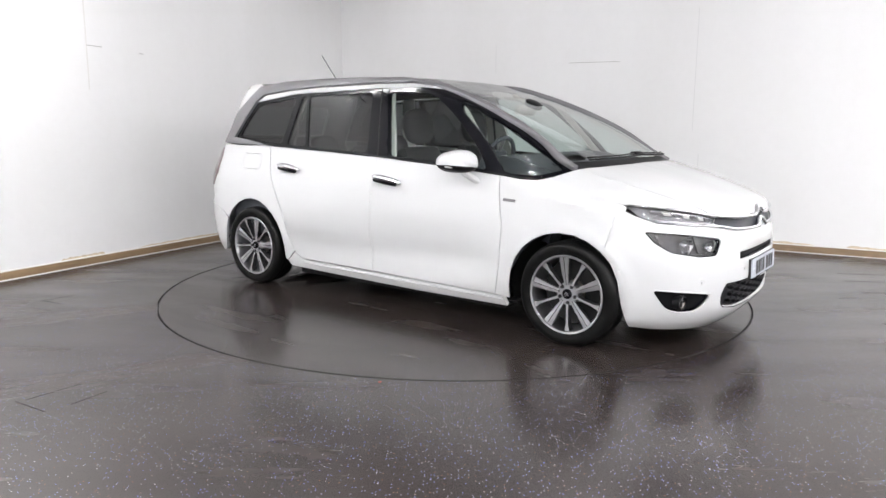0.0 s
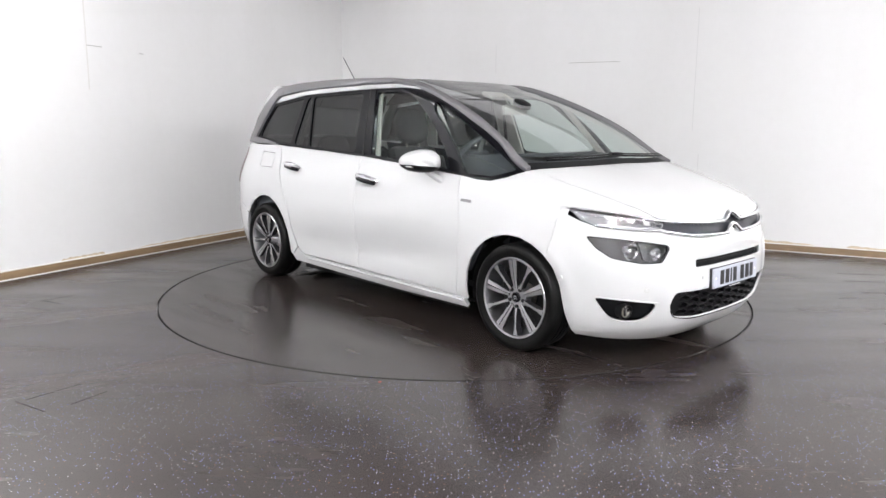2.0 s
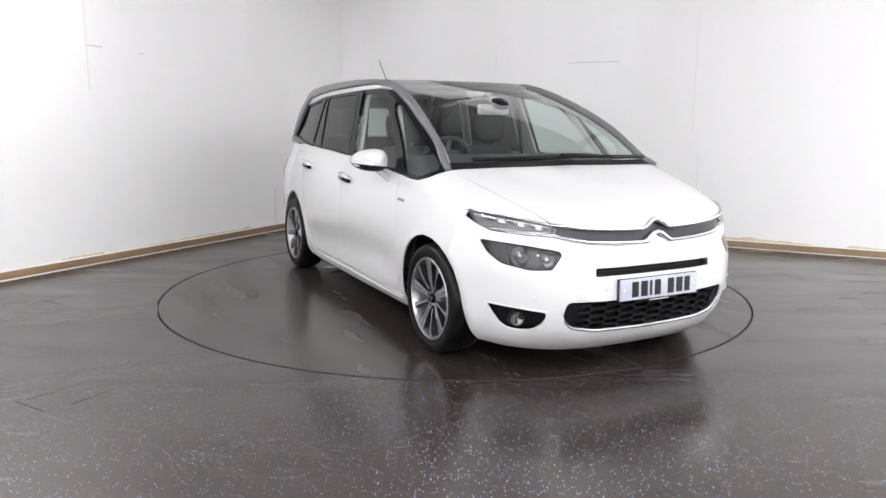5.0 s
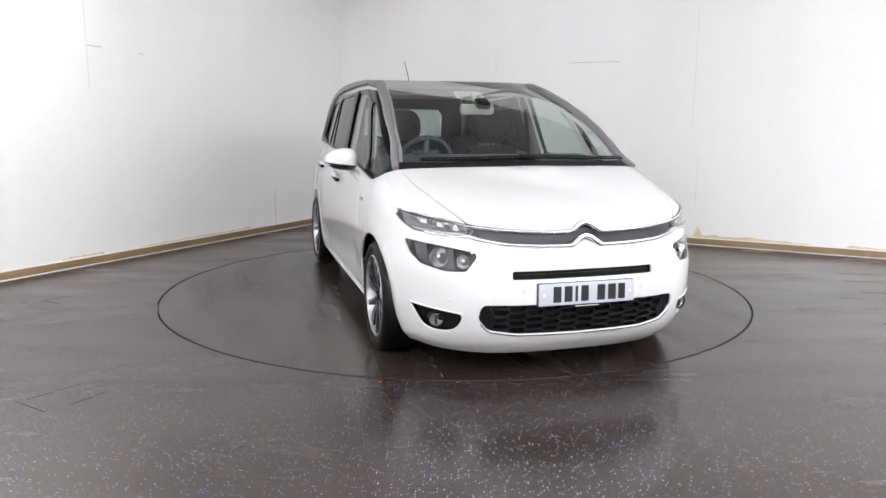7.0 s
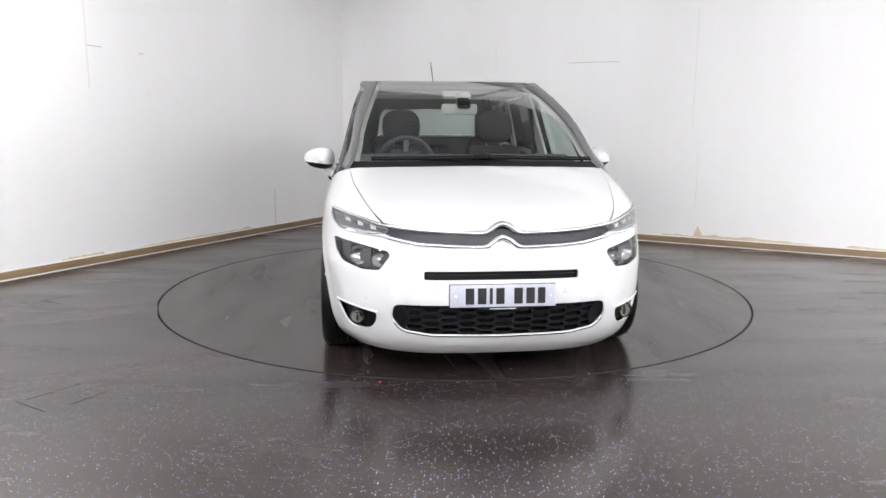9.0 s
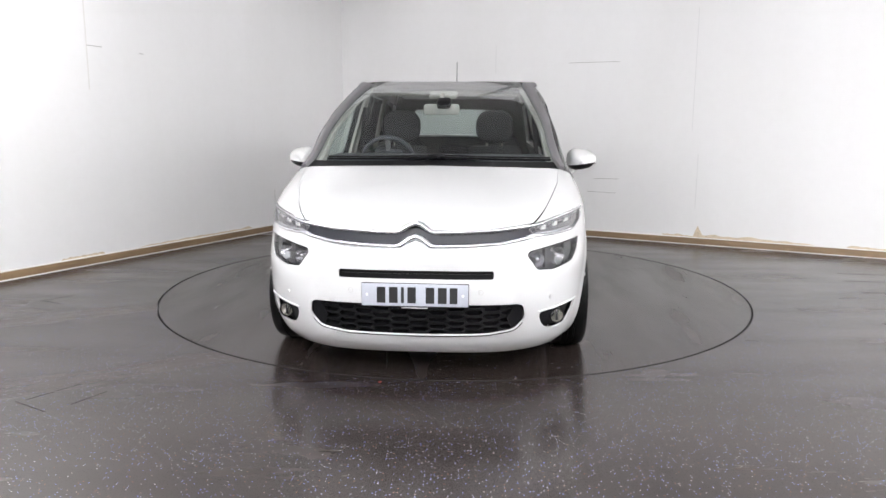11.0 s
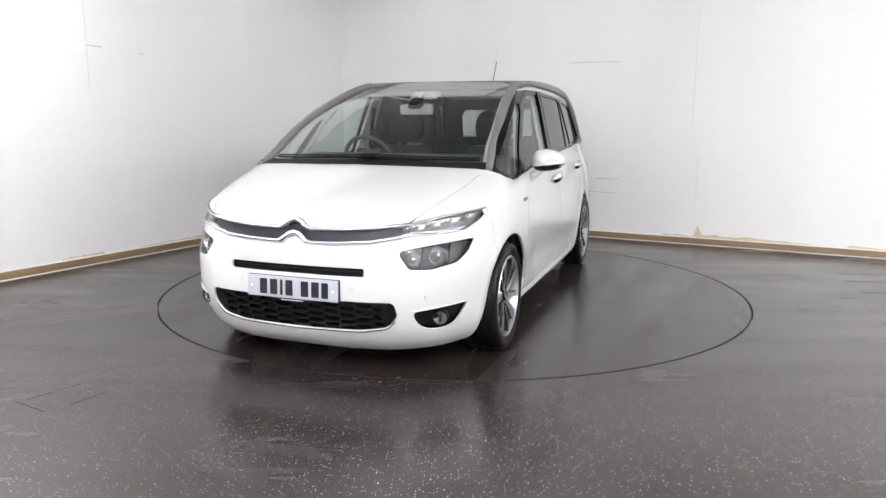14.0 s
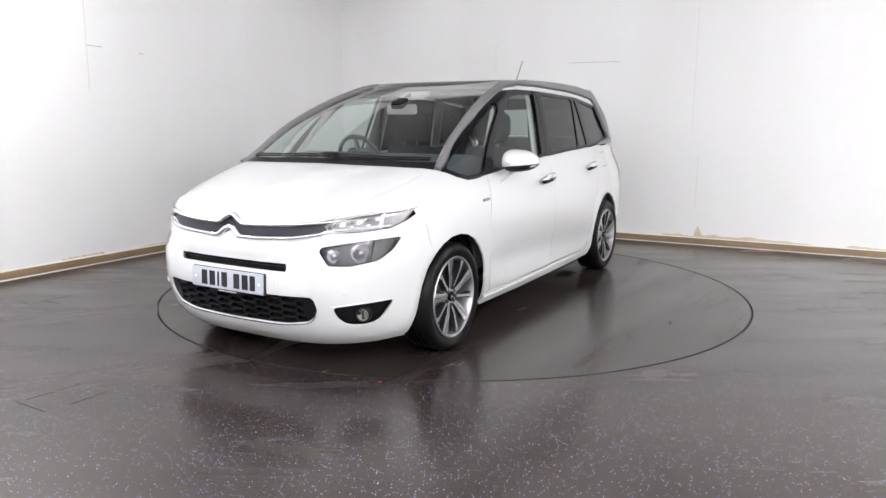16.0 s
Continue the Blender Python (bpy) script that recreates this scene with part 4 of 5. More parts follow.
        for y, z in ((.322, .488), (.671, .447)):
            p, n = on_skin("f", y, z, 0.0, s)
            m = Matrix.Translation(p) @ n.to_track_quat("Y", "Z").to_matrix().to_4x4()
            part("parking_sensor", lathe([(0.0004, 0.004), (0.009, 0.004), (0.010, 0.002), (0.0105, -0.01)], m, 16), PAINT, CAR)
            part("sensor_ring", lathe([(0.0108, 0.0006), (0.0125, 0.0006), (0.0125, -0.004), (0.0108, -0.004)], m, 16, True), SCUFF, CAR)
        p, n = on_skin("s", 1.75, .485, 0.0, s)
        m = Matrix.Translation(p) @ n.to_track_quat("Y", "Z").to_matrix().to_4x4()
        part("parking_sensor", lathe([(0.0004, 0.004), (0.009, 0.004), (0.0105, -0.01)], m, 16), PAINT, CAR)
    tow = outline([("f", -.43, .512), ("f", -.51, .512), ("f", -.515, .465), ("f", -.425, .465)])
    part("towing_cover", panel(tow, lift=0.0015, thick=0.004, gap=0), PAINT, CAR)
    # plate with unreadable bars in place of its characters
    px = 2.301
    plate = part("number_plate", boxes((pose(px - 0.002, 0, .4745, 0, -2, 0), 0.010, 0.523, 0.109, 0.002)), PLATE, CAR, "white plate with plain dark bars")
    part("plate_plinth", boxes((pose(px - 0.020, 0, .4735, 0, -2, 0), 0.028, 0.529, 0.115, 0.004)), DARKALLOY, CAR)
    part("caption_strip", boxes((pose(px - 0.004, 0, .4105, 0, -2, 0), 0.008, 0.26, 0.013, 0.002)), BLACK, plate)
    for y, w in ((.165, .052), (.105, .052), (.060, .018), (.015, .050), (-.075, .052), (-.135, .052), (-.190, .046)):
        part("plate_bar", boxes((pose(px + 0.0035, -y, .4745, 0, -2, 0), 0.002, w * 0.82, 0.079, 0)), INK, plate, smooth=0)
    for y in (-.235, .235):
        part("plate_screw", lathe([(0.0004, 0.003), (0.006, 0.002), (0.007, 0.0)], pose(px + 0.003, y, .4745, 0, 0, -90), 12), FIXTURE, plate)
    part("plate_caption_bar", boxes((pose(px + 0.0005, 0, .4105, 0, -2, 0), 0.003, 0.13, 0.005, 0)), GREY_INK, plate, smooth=0)
    # wipers
    for pts in ([("f", .04, 1.090), ("f", -.25, 1.083), ("f", -.62, 1.078)], [("f", .70, 1.078), ("f", .35, 1.083), ("f", .06, 1.092)]):
        way = []
        for (k, a0, z0), (_, a1, z1) in zip(pts, pts[1:]):
            for i in range(6):
                f = i / 6
                way.append(on_skin("f", a0 + (a1 - a0) * f, z0 + (z1 - z0) * f, 0.018)[0])
        way.append(on_skin("f", pts[-1][1], pts[-1][2], 0.018)[0])
        w = part("wiper", sweep(bmesh.new(), way, 0.009, 6, 0.8), BLACK, CAR, "black windscreen wiper")
        part("wiper_blade", sweep(bmesh.new(), [p + Vector((-0.016, 0, 0.012)) for p in way], 0.005, 5), RUBBER, w)
    p, _ = on_skin("f", .03, 1.100, 0.02)
    part("wiper_pivot", boxes((Matrix.Translation(p), 0.05, 0.10, 0.022, 0.008)), BLACK, CAR)


build_front()


# ---------- wheels ----------
def machined(bm, face, hub):
    """A spoke with a bright machined face and dark painted flanks."""
    for f in bm.faces:
        f.material_index = 0 if f is face else 1
    bmesh.ops.recalc_face_normals(bm, faces=bm.faces)
    ob = part("spoke", bm, ALLOY, hub, smooth=20)
    ob.data.materials.append(DARKALLOY)


def build_wheel():
    hub = part("wheel", lathe([(0.02, -0.10), (0.135, -0.10), (0.135, -0.085), (0.07, -0.08), (0.07, -0.02), (0.02, -0.02)], pose(0, 0, 0), 40, True), STEEL, CAR, "alloy wheel with polished spokes and black tyre")
    tyre = [(0.228, -0.088), (0.250, -0.104), (0.285, -0.107), (0.303, -0.098), (0.3135, -0.076), (0.316, -0.04), (0.310, -0.038), (0.310, -0.032), (0.3165, -0.030), (0.3165, -0.004), (0.310, -0.003), (0.310, 0.003), (0.3165, 0.004),
            (0.3165, 0.030), (0.310, 0.032), (0.310, 0.038), (0.316, 0.04), (0.3135, 0.076), (0.303, 0.098), (0.285, 0.107), (0.262, 0.106), (0.258, 0.1035), (0.250, 0.104), (0.236, 0.096), (0.228, 0.088)]
    part("tyre", lathe(tyre, pose(0, 0, 0), 72, True), RUBBER, hub, "black rubber tyre", smooth=50)
    rim = [(0.236, 0.090), (0.2365, 0.099), (0.233, 0.103), (0.224, 0.101), (0.221, 0.094), (0.213, 0.05), (0.196, -0.09), (0.23, -0.095), (0.231, -0.088), (0.22, 0.06)]
    part("rim", lathe(rim, pose(0, 0, 0), 72, True), ALLOY, hub, "polished alloy rim")
    for i in range(10):
        wide = i % 2 == 0
        a = radians(100 + 36 * i)
        ca, sa = math.cos(a), math.sin(a)

        def put(r, t, y):
            return Vector((r * ca - t * sa, y, r * sa + t * ca))
        if wide:
            # a broad petal cut by a slot
            for sgn in (-1, 1):
                bm = bmesh.new()
                shape = [(0.052, 0.0015 * sgn), (0.052, 0.012 * sgn), (0.12, 0.020 * sgn), (0.219, 0.030 * sgn), (0.220, 0.0022 * sgn)]
                front = [bm.verts.new(put(r, t, 0.078 + 0.018 * min(1, (r - 0.05) / 0.1) + (0.0 if abs(t) < 0.01 else -0.004))) for r, t in shape]
                backs = [bm.verts.new(put(r, t * 0.8, 0.045 + 0.014 * min(1, (r - 0.05) / 0.1))) for r, t in shape]
                face = bm.faces.new(front)
                for k in range(5):
                    j = (k + 1) % 5
                    bm.faces.new((front[k], front[j], backs[j], backs[k]))
                bm.faces.new(backs)
                machined(bm, face, hub)
        else:
            bm = bmesh.new()
            shape = [(0.05, -0.009), (0.10, -0.006), (0.18, -0.0075), (0.219, -0.017), (0.219, 0.017), (0.18, 0.0075), (0.10, 0.006), (0.05, 0.009)]
            front = [bm.verts.new(put(r, t, 0.076 + 0.020 * min(1, (r - 0.05) / 0.1))) for r, t in shape]
            backs = [bm.verts.new(put(r, t * 1.2, 0.040 + 0.014 * min(1, (r - 0.05) / 0.1))) for r, t in shape]
            face = bm.faces.new(front)
            bm.faces.new(backs)
            for k in range(8):
                j = (k + 1) % 8
                bm.faces.new((front[k], front[j], backs[j], backs[k]))
            machined(bm, face, hub)
    part("hub_plate", lathe([(0.0004, 0.070), (0.066, 0.070), (0.070, 0.064), (0.070, 0.02), (0.0004, 0.02)], pose(0, 0, 0), 40), ALLOY, hub)
    part("centre_cap", lathe([(0.0004, 0.083), (0.024, 0.083), (0.029, 0.079), (0.030, 0.068)], pose(0, 0, 0), 32), GLOSS, hub, "dark centre cap")
    for dz in (0.006, -0.006):
        bm = bmesh.new()
        for sgn in (-1, 1):
            box(bm, pose(0.006 * sgn, 0.0838, dz, 0, 40 * sgn, 0), 0.017, 0.002, 0.004)
        part("cap_mark", bm, ALLOY, hub, smooth=0)
    for i in range(5):
        a = radians(64 + 72 * i)
        part("wheel_bolt", lathe([(0.0004, 0.082), (0.009, 0.081), (0.011, 0.078), (0.011, 0.06)], pose(0.052 * math.cos(a), 0, 0.052 * math.sin(a)), 10), DARKALLOY, hub)
    part("dark_well", lathe([(0.0004, -0.03), (0.20, -0.03)], pose(0, 0, 0), 40), GAP, hub, smooth=0)
    return hub


def build_wheels():
    first = build_wheel()
    spots = ((1.43, 0.808, 0, 20), (-1.42, 0.797, 0, 55), (1.43, -0.808, 180, 15), (-1.42, -0.797, 180, 70))
    for i, (x, y, rz, spin) in enumerate(spots):
        m = pose(x, y, 0.3165, 0, 0, rz) @ pose(0, 0, 0, 0, spin, 0)
        if i == 0:
            first.matrix_basis = m
        else:
            copy_thing(first, m)
    # wheel arch liners and the underside
    for x, r in ((1.40, 0.372), (-1.435, 0.402)):
        for s in (-1, 1):
            bm = bmesh.new()
            rows = []
            for i in range(49):
                a = radians(-12 + 204 * i / 48) if x > 0 else radians(-8 + 192 * i / 48)
                rows.append([bm.verts.new((x + r * math.cos(a), y * s, 0.31 + r * math.sin(a))) for y in (0.55, 0.835 if x > 0 else 0.785)])
            for p, q in zip(rows, rows[1:]):
                bm.faces.new((p[0], p[1], q[1], q[0]))
            bm.faces.new([p[0] for p in rows])
            bmesh.ops.solidify(bm, geom=bm.faces[:], thickness=0.006)
            part("wheel_arch_liner", bm, GAP, CAR, "black wheel arch liner")
    bm = boxes((pose(-0.02, 0, .205), 2.05, 1.52, 0.05, 0.02), (pose(1.82, 0, .215), 0.50, 0.9, 0.05, 0.02), (pose(-2.0, 0, .27), 0.45, 1.3, 0.06, 0.02), (pose(1.42, 0, .36), 0.7, 1.1, 0.2, 0.03), (pose(-1.44, 0, .36), 0.8, 1.1, 0.2, 0.03))
    part("underbody", bm, BLACK, CAR, "dark underbody", smooth=0)
    part("exhaust_pipe", sweep(bmesh.new(), [(1.0, -.1, .17), (-.6, -.12, .17), (-1.1, -.4, .19), (-2.0, -.5, .22)], 0.03, 10), STEEL, CAR)
    for s in (-1, 1):
        part("jacking_rail", boxes((pose(-.0, .79 * s, .165), 1.9, 0.02, 0.05, 0.003)), BLACK, CAR)
    part("rear_axle_beam", sweep(bmesh.new(), [(-1.42, -.7, .28), (-1.35, 0, .25), (-1.42, .7, .28)], 0.05, 10), BLACK, CAR)


build_wheels()


# ---------- door mirrors, aerial, spoiler ----------
def build_mirror(s):
    bm = bmesh.new()
    rings = []
    n = 20
    stations_ = [(-.060, .78, .0), (-.055, .95, .0), (-.02, 1.0, .002), (.03, .95, .002), (.065, .80, .0), (.088, .52, -.004), (.096, .14, -.006)]
    for dx, k, dz in stations_:
        ring = []
        for i in range(n):
            a = 2 * math.pi * i / n
            c, d = math.cos(a), math.sin(a)
            y = .105 * k * math.copysign(abs(c) ** 0.75, c)
            taper = 1 - 0.42 * ((c + 1) / 2) ** 1.5
            z = (.088 if d > 0 else .080) * k * taper * math.copysign(abs(d) ** 0.8, d) + dz
            ring.append(bm.verts.new((dx - 0.12 * c * 0.3, y * s, z)))
        rings.append(ring)
    for p, q in zip(rings, rings[1:]):
        for i in range(n):
            j = (i + 1) % n
            bm.faces.new((p[i], p[j], q[j], q[i]))
    bm.faces.new(rings[0])
    bm.faces.new(rings[-1])
    bmesh.ops.recalc_face_normals(bm, faces=bm.faces)
    at_ = pose(.685, .968 * s, 1.066)
    cut, tilt = Vector((0, 0, -0.024)), Vector((0, -0.10 * s, 1))
    bmesh.ops.bisect_plane(bm, geom=bm.verts[:] + bm.edges[:] + bm.faces[:], plane_co=cut, plane_no=tilt)
    low = bm.copy()
    bmesh.ops.delete(bm, geom=[f for f in bm.faces if (f.calc_center_median() - cut).dot(tilt) < 0], context="FACES")
    bmesh.ops.delete(low, geom=[f for f in low.faces if (f.calc_center_median() - cut).dot(tilt) > 0], context="FACES")
    for v in low.verts:
        v.co = Vector((v.co.x * 0.985, v.co.y * 0.985, v.co.z))
    shell = part("door_mirror", bm, PAINT, CAR, "white door mirror with black lower shell", smooth=75)
    shell.matrix_basis = at_
    part("lower_shell", low, BLACK, shell, "black lower mirror shell")
    part("mirror_glass", boxes((pose(-.050, 0, .0, 0, 0, 0), 0.006, .15, .09, 0.002)), CHROME, shell, "mirror glass")
    way = [Vector((.060 - .05 * f - .055 * f * f, (-.03 + .128 * f) * s, -.036 + 0.012 * f)) for f in [i / 6 for i in range(7)]]
    part("side_indicator", sweep(bmesh.new(), [p + Vector((0.022, 0.004 * s, 0)) for p in way], [.004, .008, .009, .009, .009, .008, .004], 8, 0.9), AMBER, shell, "clear side indicator")
    arm = sweep(bmesh.new(), [(.0, -.05 * s, -.055), (.03, -.085 * s, -.085), (.06, -.115 * s, -.112), (.085, -.14 * s, -.135)], [.034, .034, .042, .060], 12, 0.6)
    part("mirror_arm", arm, PAINT, shell)


for s_ in (1, -1):
    build_mirror(s_)


def build_roof_things():
    base = part("aerial_base", lathe([(0.0004, 0.03), (0.012, 0.028), (0.024, 0.012), (0.03, 0.0)], pose(-1.30, 0, 1.648, 90, 0, 0), 20), BLACK, CAR)
    part("aerial", sweep(bmesh.new(), [(-1.30, 0, 1.66), (-1.40, -.004, 1.785), (-1.49, -.01, 1.902)], [.0045, .0035, .003], 8), BLACK, CAR, "thin black roof aerial")
    bm = bmesh.new()
    shape = [(-1.56, 1.650), (-1.70, 1.640), (-1.82, 1.605), (-1.83, 1.590), (-1.74, 1.588), (-1.62, 1.60)]
    prism(bm, shape, -.56, .56, lambda a, b, h: Vector((a, h, b - 0.03 * (h / .56) ** 2)))
    part("rear_spoiler", bm, PAINT, CAR, "white roof spoiler")
    for s in (-1, 1):
        part("spoiler_fin", boxes((pose(-1.76, .60 * s, 1.535, 0, 30, 0), .08, .03, .07, 0.01)), BLACK, CAR)


build_roof_things()


# ---------- cabin ----------
def build_seat(x, y, width=0.50, high=1.0, head=1.285):
    m = pose(x, y, 0)
    cushion = part("seat", boxes((m @ pose(0.28, 0, .50, 0, -6, 0), .52, width, .16, .05)), CLOTH, CAR, "charcoal cloth seat")
    for sgn in (-1, 1):
        part("seat_bolster", boxes((m @ pose(0.26, sgn * (width / 2 - .03), .54, 0, -6, 0), .46, .08, .16, .035)), CLOTH, cushion)
        part("back_bolster", boxes((m @ pose(-.02, sgn * (width / 2 - .035), .84 * high, 0, -18, 0), .15, .08, .46, .035)), CLOTH, cushion)
        part("headrest_post", sweep(bmesh.new(), [m @ Vector((-.10, .06 * sgn, 1.10 * high)), m @ Vector((-.13, .06 * sgn, (head - .05) * high))], .006, 8), STEEL, cushion)
    part("backrest", boxes((m @ pose(-.04, 0, .84 * high, 0, -18, 0), .13, width - .06, .62, .055)), CLOTH, cushion)
    bm = bmesh.new()
    bmesh.ops.create_uvsphere(bm, u_segments=20, v_segments=12, radius=1)
    for v in bm.verts:
        x_, y_, z_ = (math.copysign(abs(c) ** 0.72, c) for c in v.co)
        v.co = m @ pose(-.125, 0, head * high, 0, -8, 0) @ Vector((.062 * x_, .150 * y_, .130 * z_))
    part("headrest", bm, CLOTH, cushion, "padded headrest")


def build_cabin():
    dash = [(1.40, 1.02), (1.22, 1.075), (1.05, 1.122), (.90, 1.135), (.80, 1.115), (.76, 1.0), (.80, .86), (.92, .70), (1.30, .60)]
    part("dashboard", prism(bmesh.new(), dash, -.70, .70, lambda a, b, h: Vector((a - 0.10 * (h / .7) ** 2, h, b - 0.03 * (h / .7) ** 4))), DASH, CAR, "dark grey dashboard")
    hood = [(1.12, 1.10), (.92, 1.155), (.84, 1.15), (.82, 1.09)]
    part("instrument_hood", prism(bmesh.new(), hood, -.30, .30, lambda a, b, h: Vector((a, h, b - (b - 1.09) * (h / .30) ** 2))), DASH, CAR)
    part("sunblind_shelf", boxes((pose(1.30, 0, 1.045, 0, 8, 0), .25, 1.30, .02, .008)), DASH, CAR)
    # steering wheel on the right-hand side
    m = pose(.60, -.375, 1.04, 0, 0, 0) @ pose(0, 0, 0, 0, -68, 0)
    ring = [m @ Vector((.185 * math.cos(a), .185 * math.sin(a), 0)) for a in [2 * math.pi * i / 32 for i in range(32)]]
    wheel = part("steering_wheel", sweep(bmesh.new(), ring, .016, 8, closed=True), DASH, CAR, "dark leather steering wheel")
    part("wheel_boss", boxes((m @ pose(0, 0, 0.02), .17, .20, .05, .02)), DASH, wheel)
    for a in (0, 90, 180, 270):
        part("wheel_spoke", boxes((m @ pose(0, 0, 0, 0, 0, a) @ pose(.12, 0, .01), .14, .035, .016, .006)), SATIN, wheel)
    trim = [m @ Vector((.187 * math.cos(a), .187 * math.sin(a), 0.014)) for a in [math.pi * (-.35 + .7 * i / 12) for i in range(13)]]
    part("wheel_trim", sweep(bmesh.new(), trim, .006, 6), CHROME, wheel, "bright wheel trim")
    part("steering_column", sweep(bmesh.new(), [m @ Vector((0, 0, 0)), (.90, -.375, .92)], .05, 10), DASH, CAR)
    build_seat(.02, -.37)
    build_seat(.02, .37)
    for y in (-.45, 0, .45):
        build_seat(-.90, y, .42, 0.90, 1.20 if y else 1.10)
    part("parcel_shelf", boxes((pose(-1.75, 0, .98), .60, 1.28, .03, .01)), CLOTH, CAR)
    part("cabin_floor", boxes((pose(-.4, 0, .30), 2.8, 1.50, .04, 0)), CLOTH, CAR, smooth=0)
    part("centre_console", boxes((pose(.72, 0, .62, 0, 10, 0), .40, .24, .48, .04)), DASH, CAR)
    part("bulkhead", boxes((pose(1.36, 0, .70), .04, 1.40, .62, 0)), BLACK, CAR, smooth=0)
    for s, _ in SIDES:
        trim_ = [(-1.75, .40), (-1.75, 1.15), (-1.12, 1.105), (-.13, 1.06), (.40, 1.025), (.93, .98), (1.19, .965), (1.30, .9), (1.0, .40)]
        part("door_trim", panel(outline(trim_, side=s), lift=-.065, thick=.01, gap=0, step=.12), DASH, CAR, "dark door lining")
        part("pillar_trim", panel(outline([(-.24, 1.56), (-.09, 1.56), (.03, 1.05), (-.215, 1.06)], side=s), lift=-.035, thick=.02, gap=0), LINING, CAR, "pale pillar lining")
        part("pillar_trim", panel(outline([(-1.10, 1.55), (-.97, 1.55), (-1.06, 1.11), (-1.19, 1.12)], side=s), lift=-.035, thick=.02, gap=0), LINING, CAR, "pale pillar lining")
        part("pillar_trim", panel(outline([("s", .46, 1.47), ("s", .56, 1.43), ("s", .82, 1.13), ("s", .92, 1.01), ("s", .84, 1.02), ("s", .69, 1.21)], side=s), lift=-.03, thick=.015, gap=0), LINING, CAR, "pale pillar lining")
        inner = [("f", .745, 1.08), ("f", .715, 1.18), ("f", .698, 1.28), ("f", .668, 1.37), ("f", .620, 1.495), ("f", .590, 1.565), ("f", .574, 1.605), ("f", .546, 1.605), ("f", .562, 1.565), ("f", .592, 1.495), ("f", .640, 1.37), ("f", .670, 1.28), ("f", .688, 1.18), ("f", .718, 1.08)]
        part("pillar_trim", panel(outline(inner, side=s), lift=-.022, thick=.02, gap=0), LINING, CAR, "pale pillar lining")
        part("headlining", panel(outline([("s", -1.70, 1.50), ("s", -1.06, 1.545), ("s", -.18, 1.565), ("s", .20, 1.555), ("s", .40, 1.51), ("f", .57, 1.575), ("s", -.05, 1.622), ("s", -1.5, 1.622)], side=s), lift=-.03, thick=.01, gap=0), BLIND, CAR, "dark roof lining")
        part("door_pull", boxes((pose(.45, .755 * s, .84, 0, 0, 0), .36, .04, .05, .015)), LINING, CAR)
        belt = on_skin("s", -.12, 1.45, -.06, s)[0]
        part("seat_belt", sweep(bmesh.new(), [belt, Vector((-.10, .70 * s, 1.1)), Vector((-.08, .72 * s, .6))], .018, 6, 0.3), CLOTH, CAR)
    part("roof_blind", boxes((pose(-.95, 0, 1.605), 1.9, 1.0, .02, .008)), BLIND, CAR, "dark roof blind")
    part("roof_blind", band([(.53, 1.626), (.25, 1.627), (0, 1.627)], [(.56, 1.588), (.25, 1.593), (0, 1.595)], -.03, .01), BLIND, CAR, "dark roof blind")
    part("roof_header", band([(.56, 1.585), (.25, 1.590), (0, 1.592)], [(.565, 1.562), (.25, 1.568), (0, 1.570)], -.04, .02), HEADER, CAR, "grey roof header")
    # rear-view mirror and sensor pod
    pod = part("mirror_pod", boxes((pose(.655, .02, 1.445, 0, 24, 0), .12, .10, .055, .025)), BLACK, CAR, "dark sensor pod")
    mir = part("interior_mirror", boxes((pose(.60, .0, 1.405, 0, 8, 0), .045, .25, .075, .02)), LINING, CAR, "pale backed interior mirror")
    part("mirror_stem", sweep(bmesh.new(), [(.63, 0, 1.42), (.58, 0, 1.47), (.50, 0, 1.51)], .016, 8), LINING, mir)
    part("courtesy_lamp", boxes((pose(.42, 0, 1.51, 0, 20, 0), .12, .20, .03, .012)), LINING, CAR)


build_cabin()


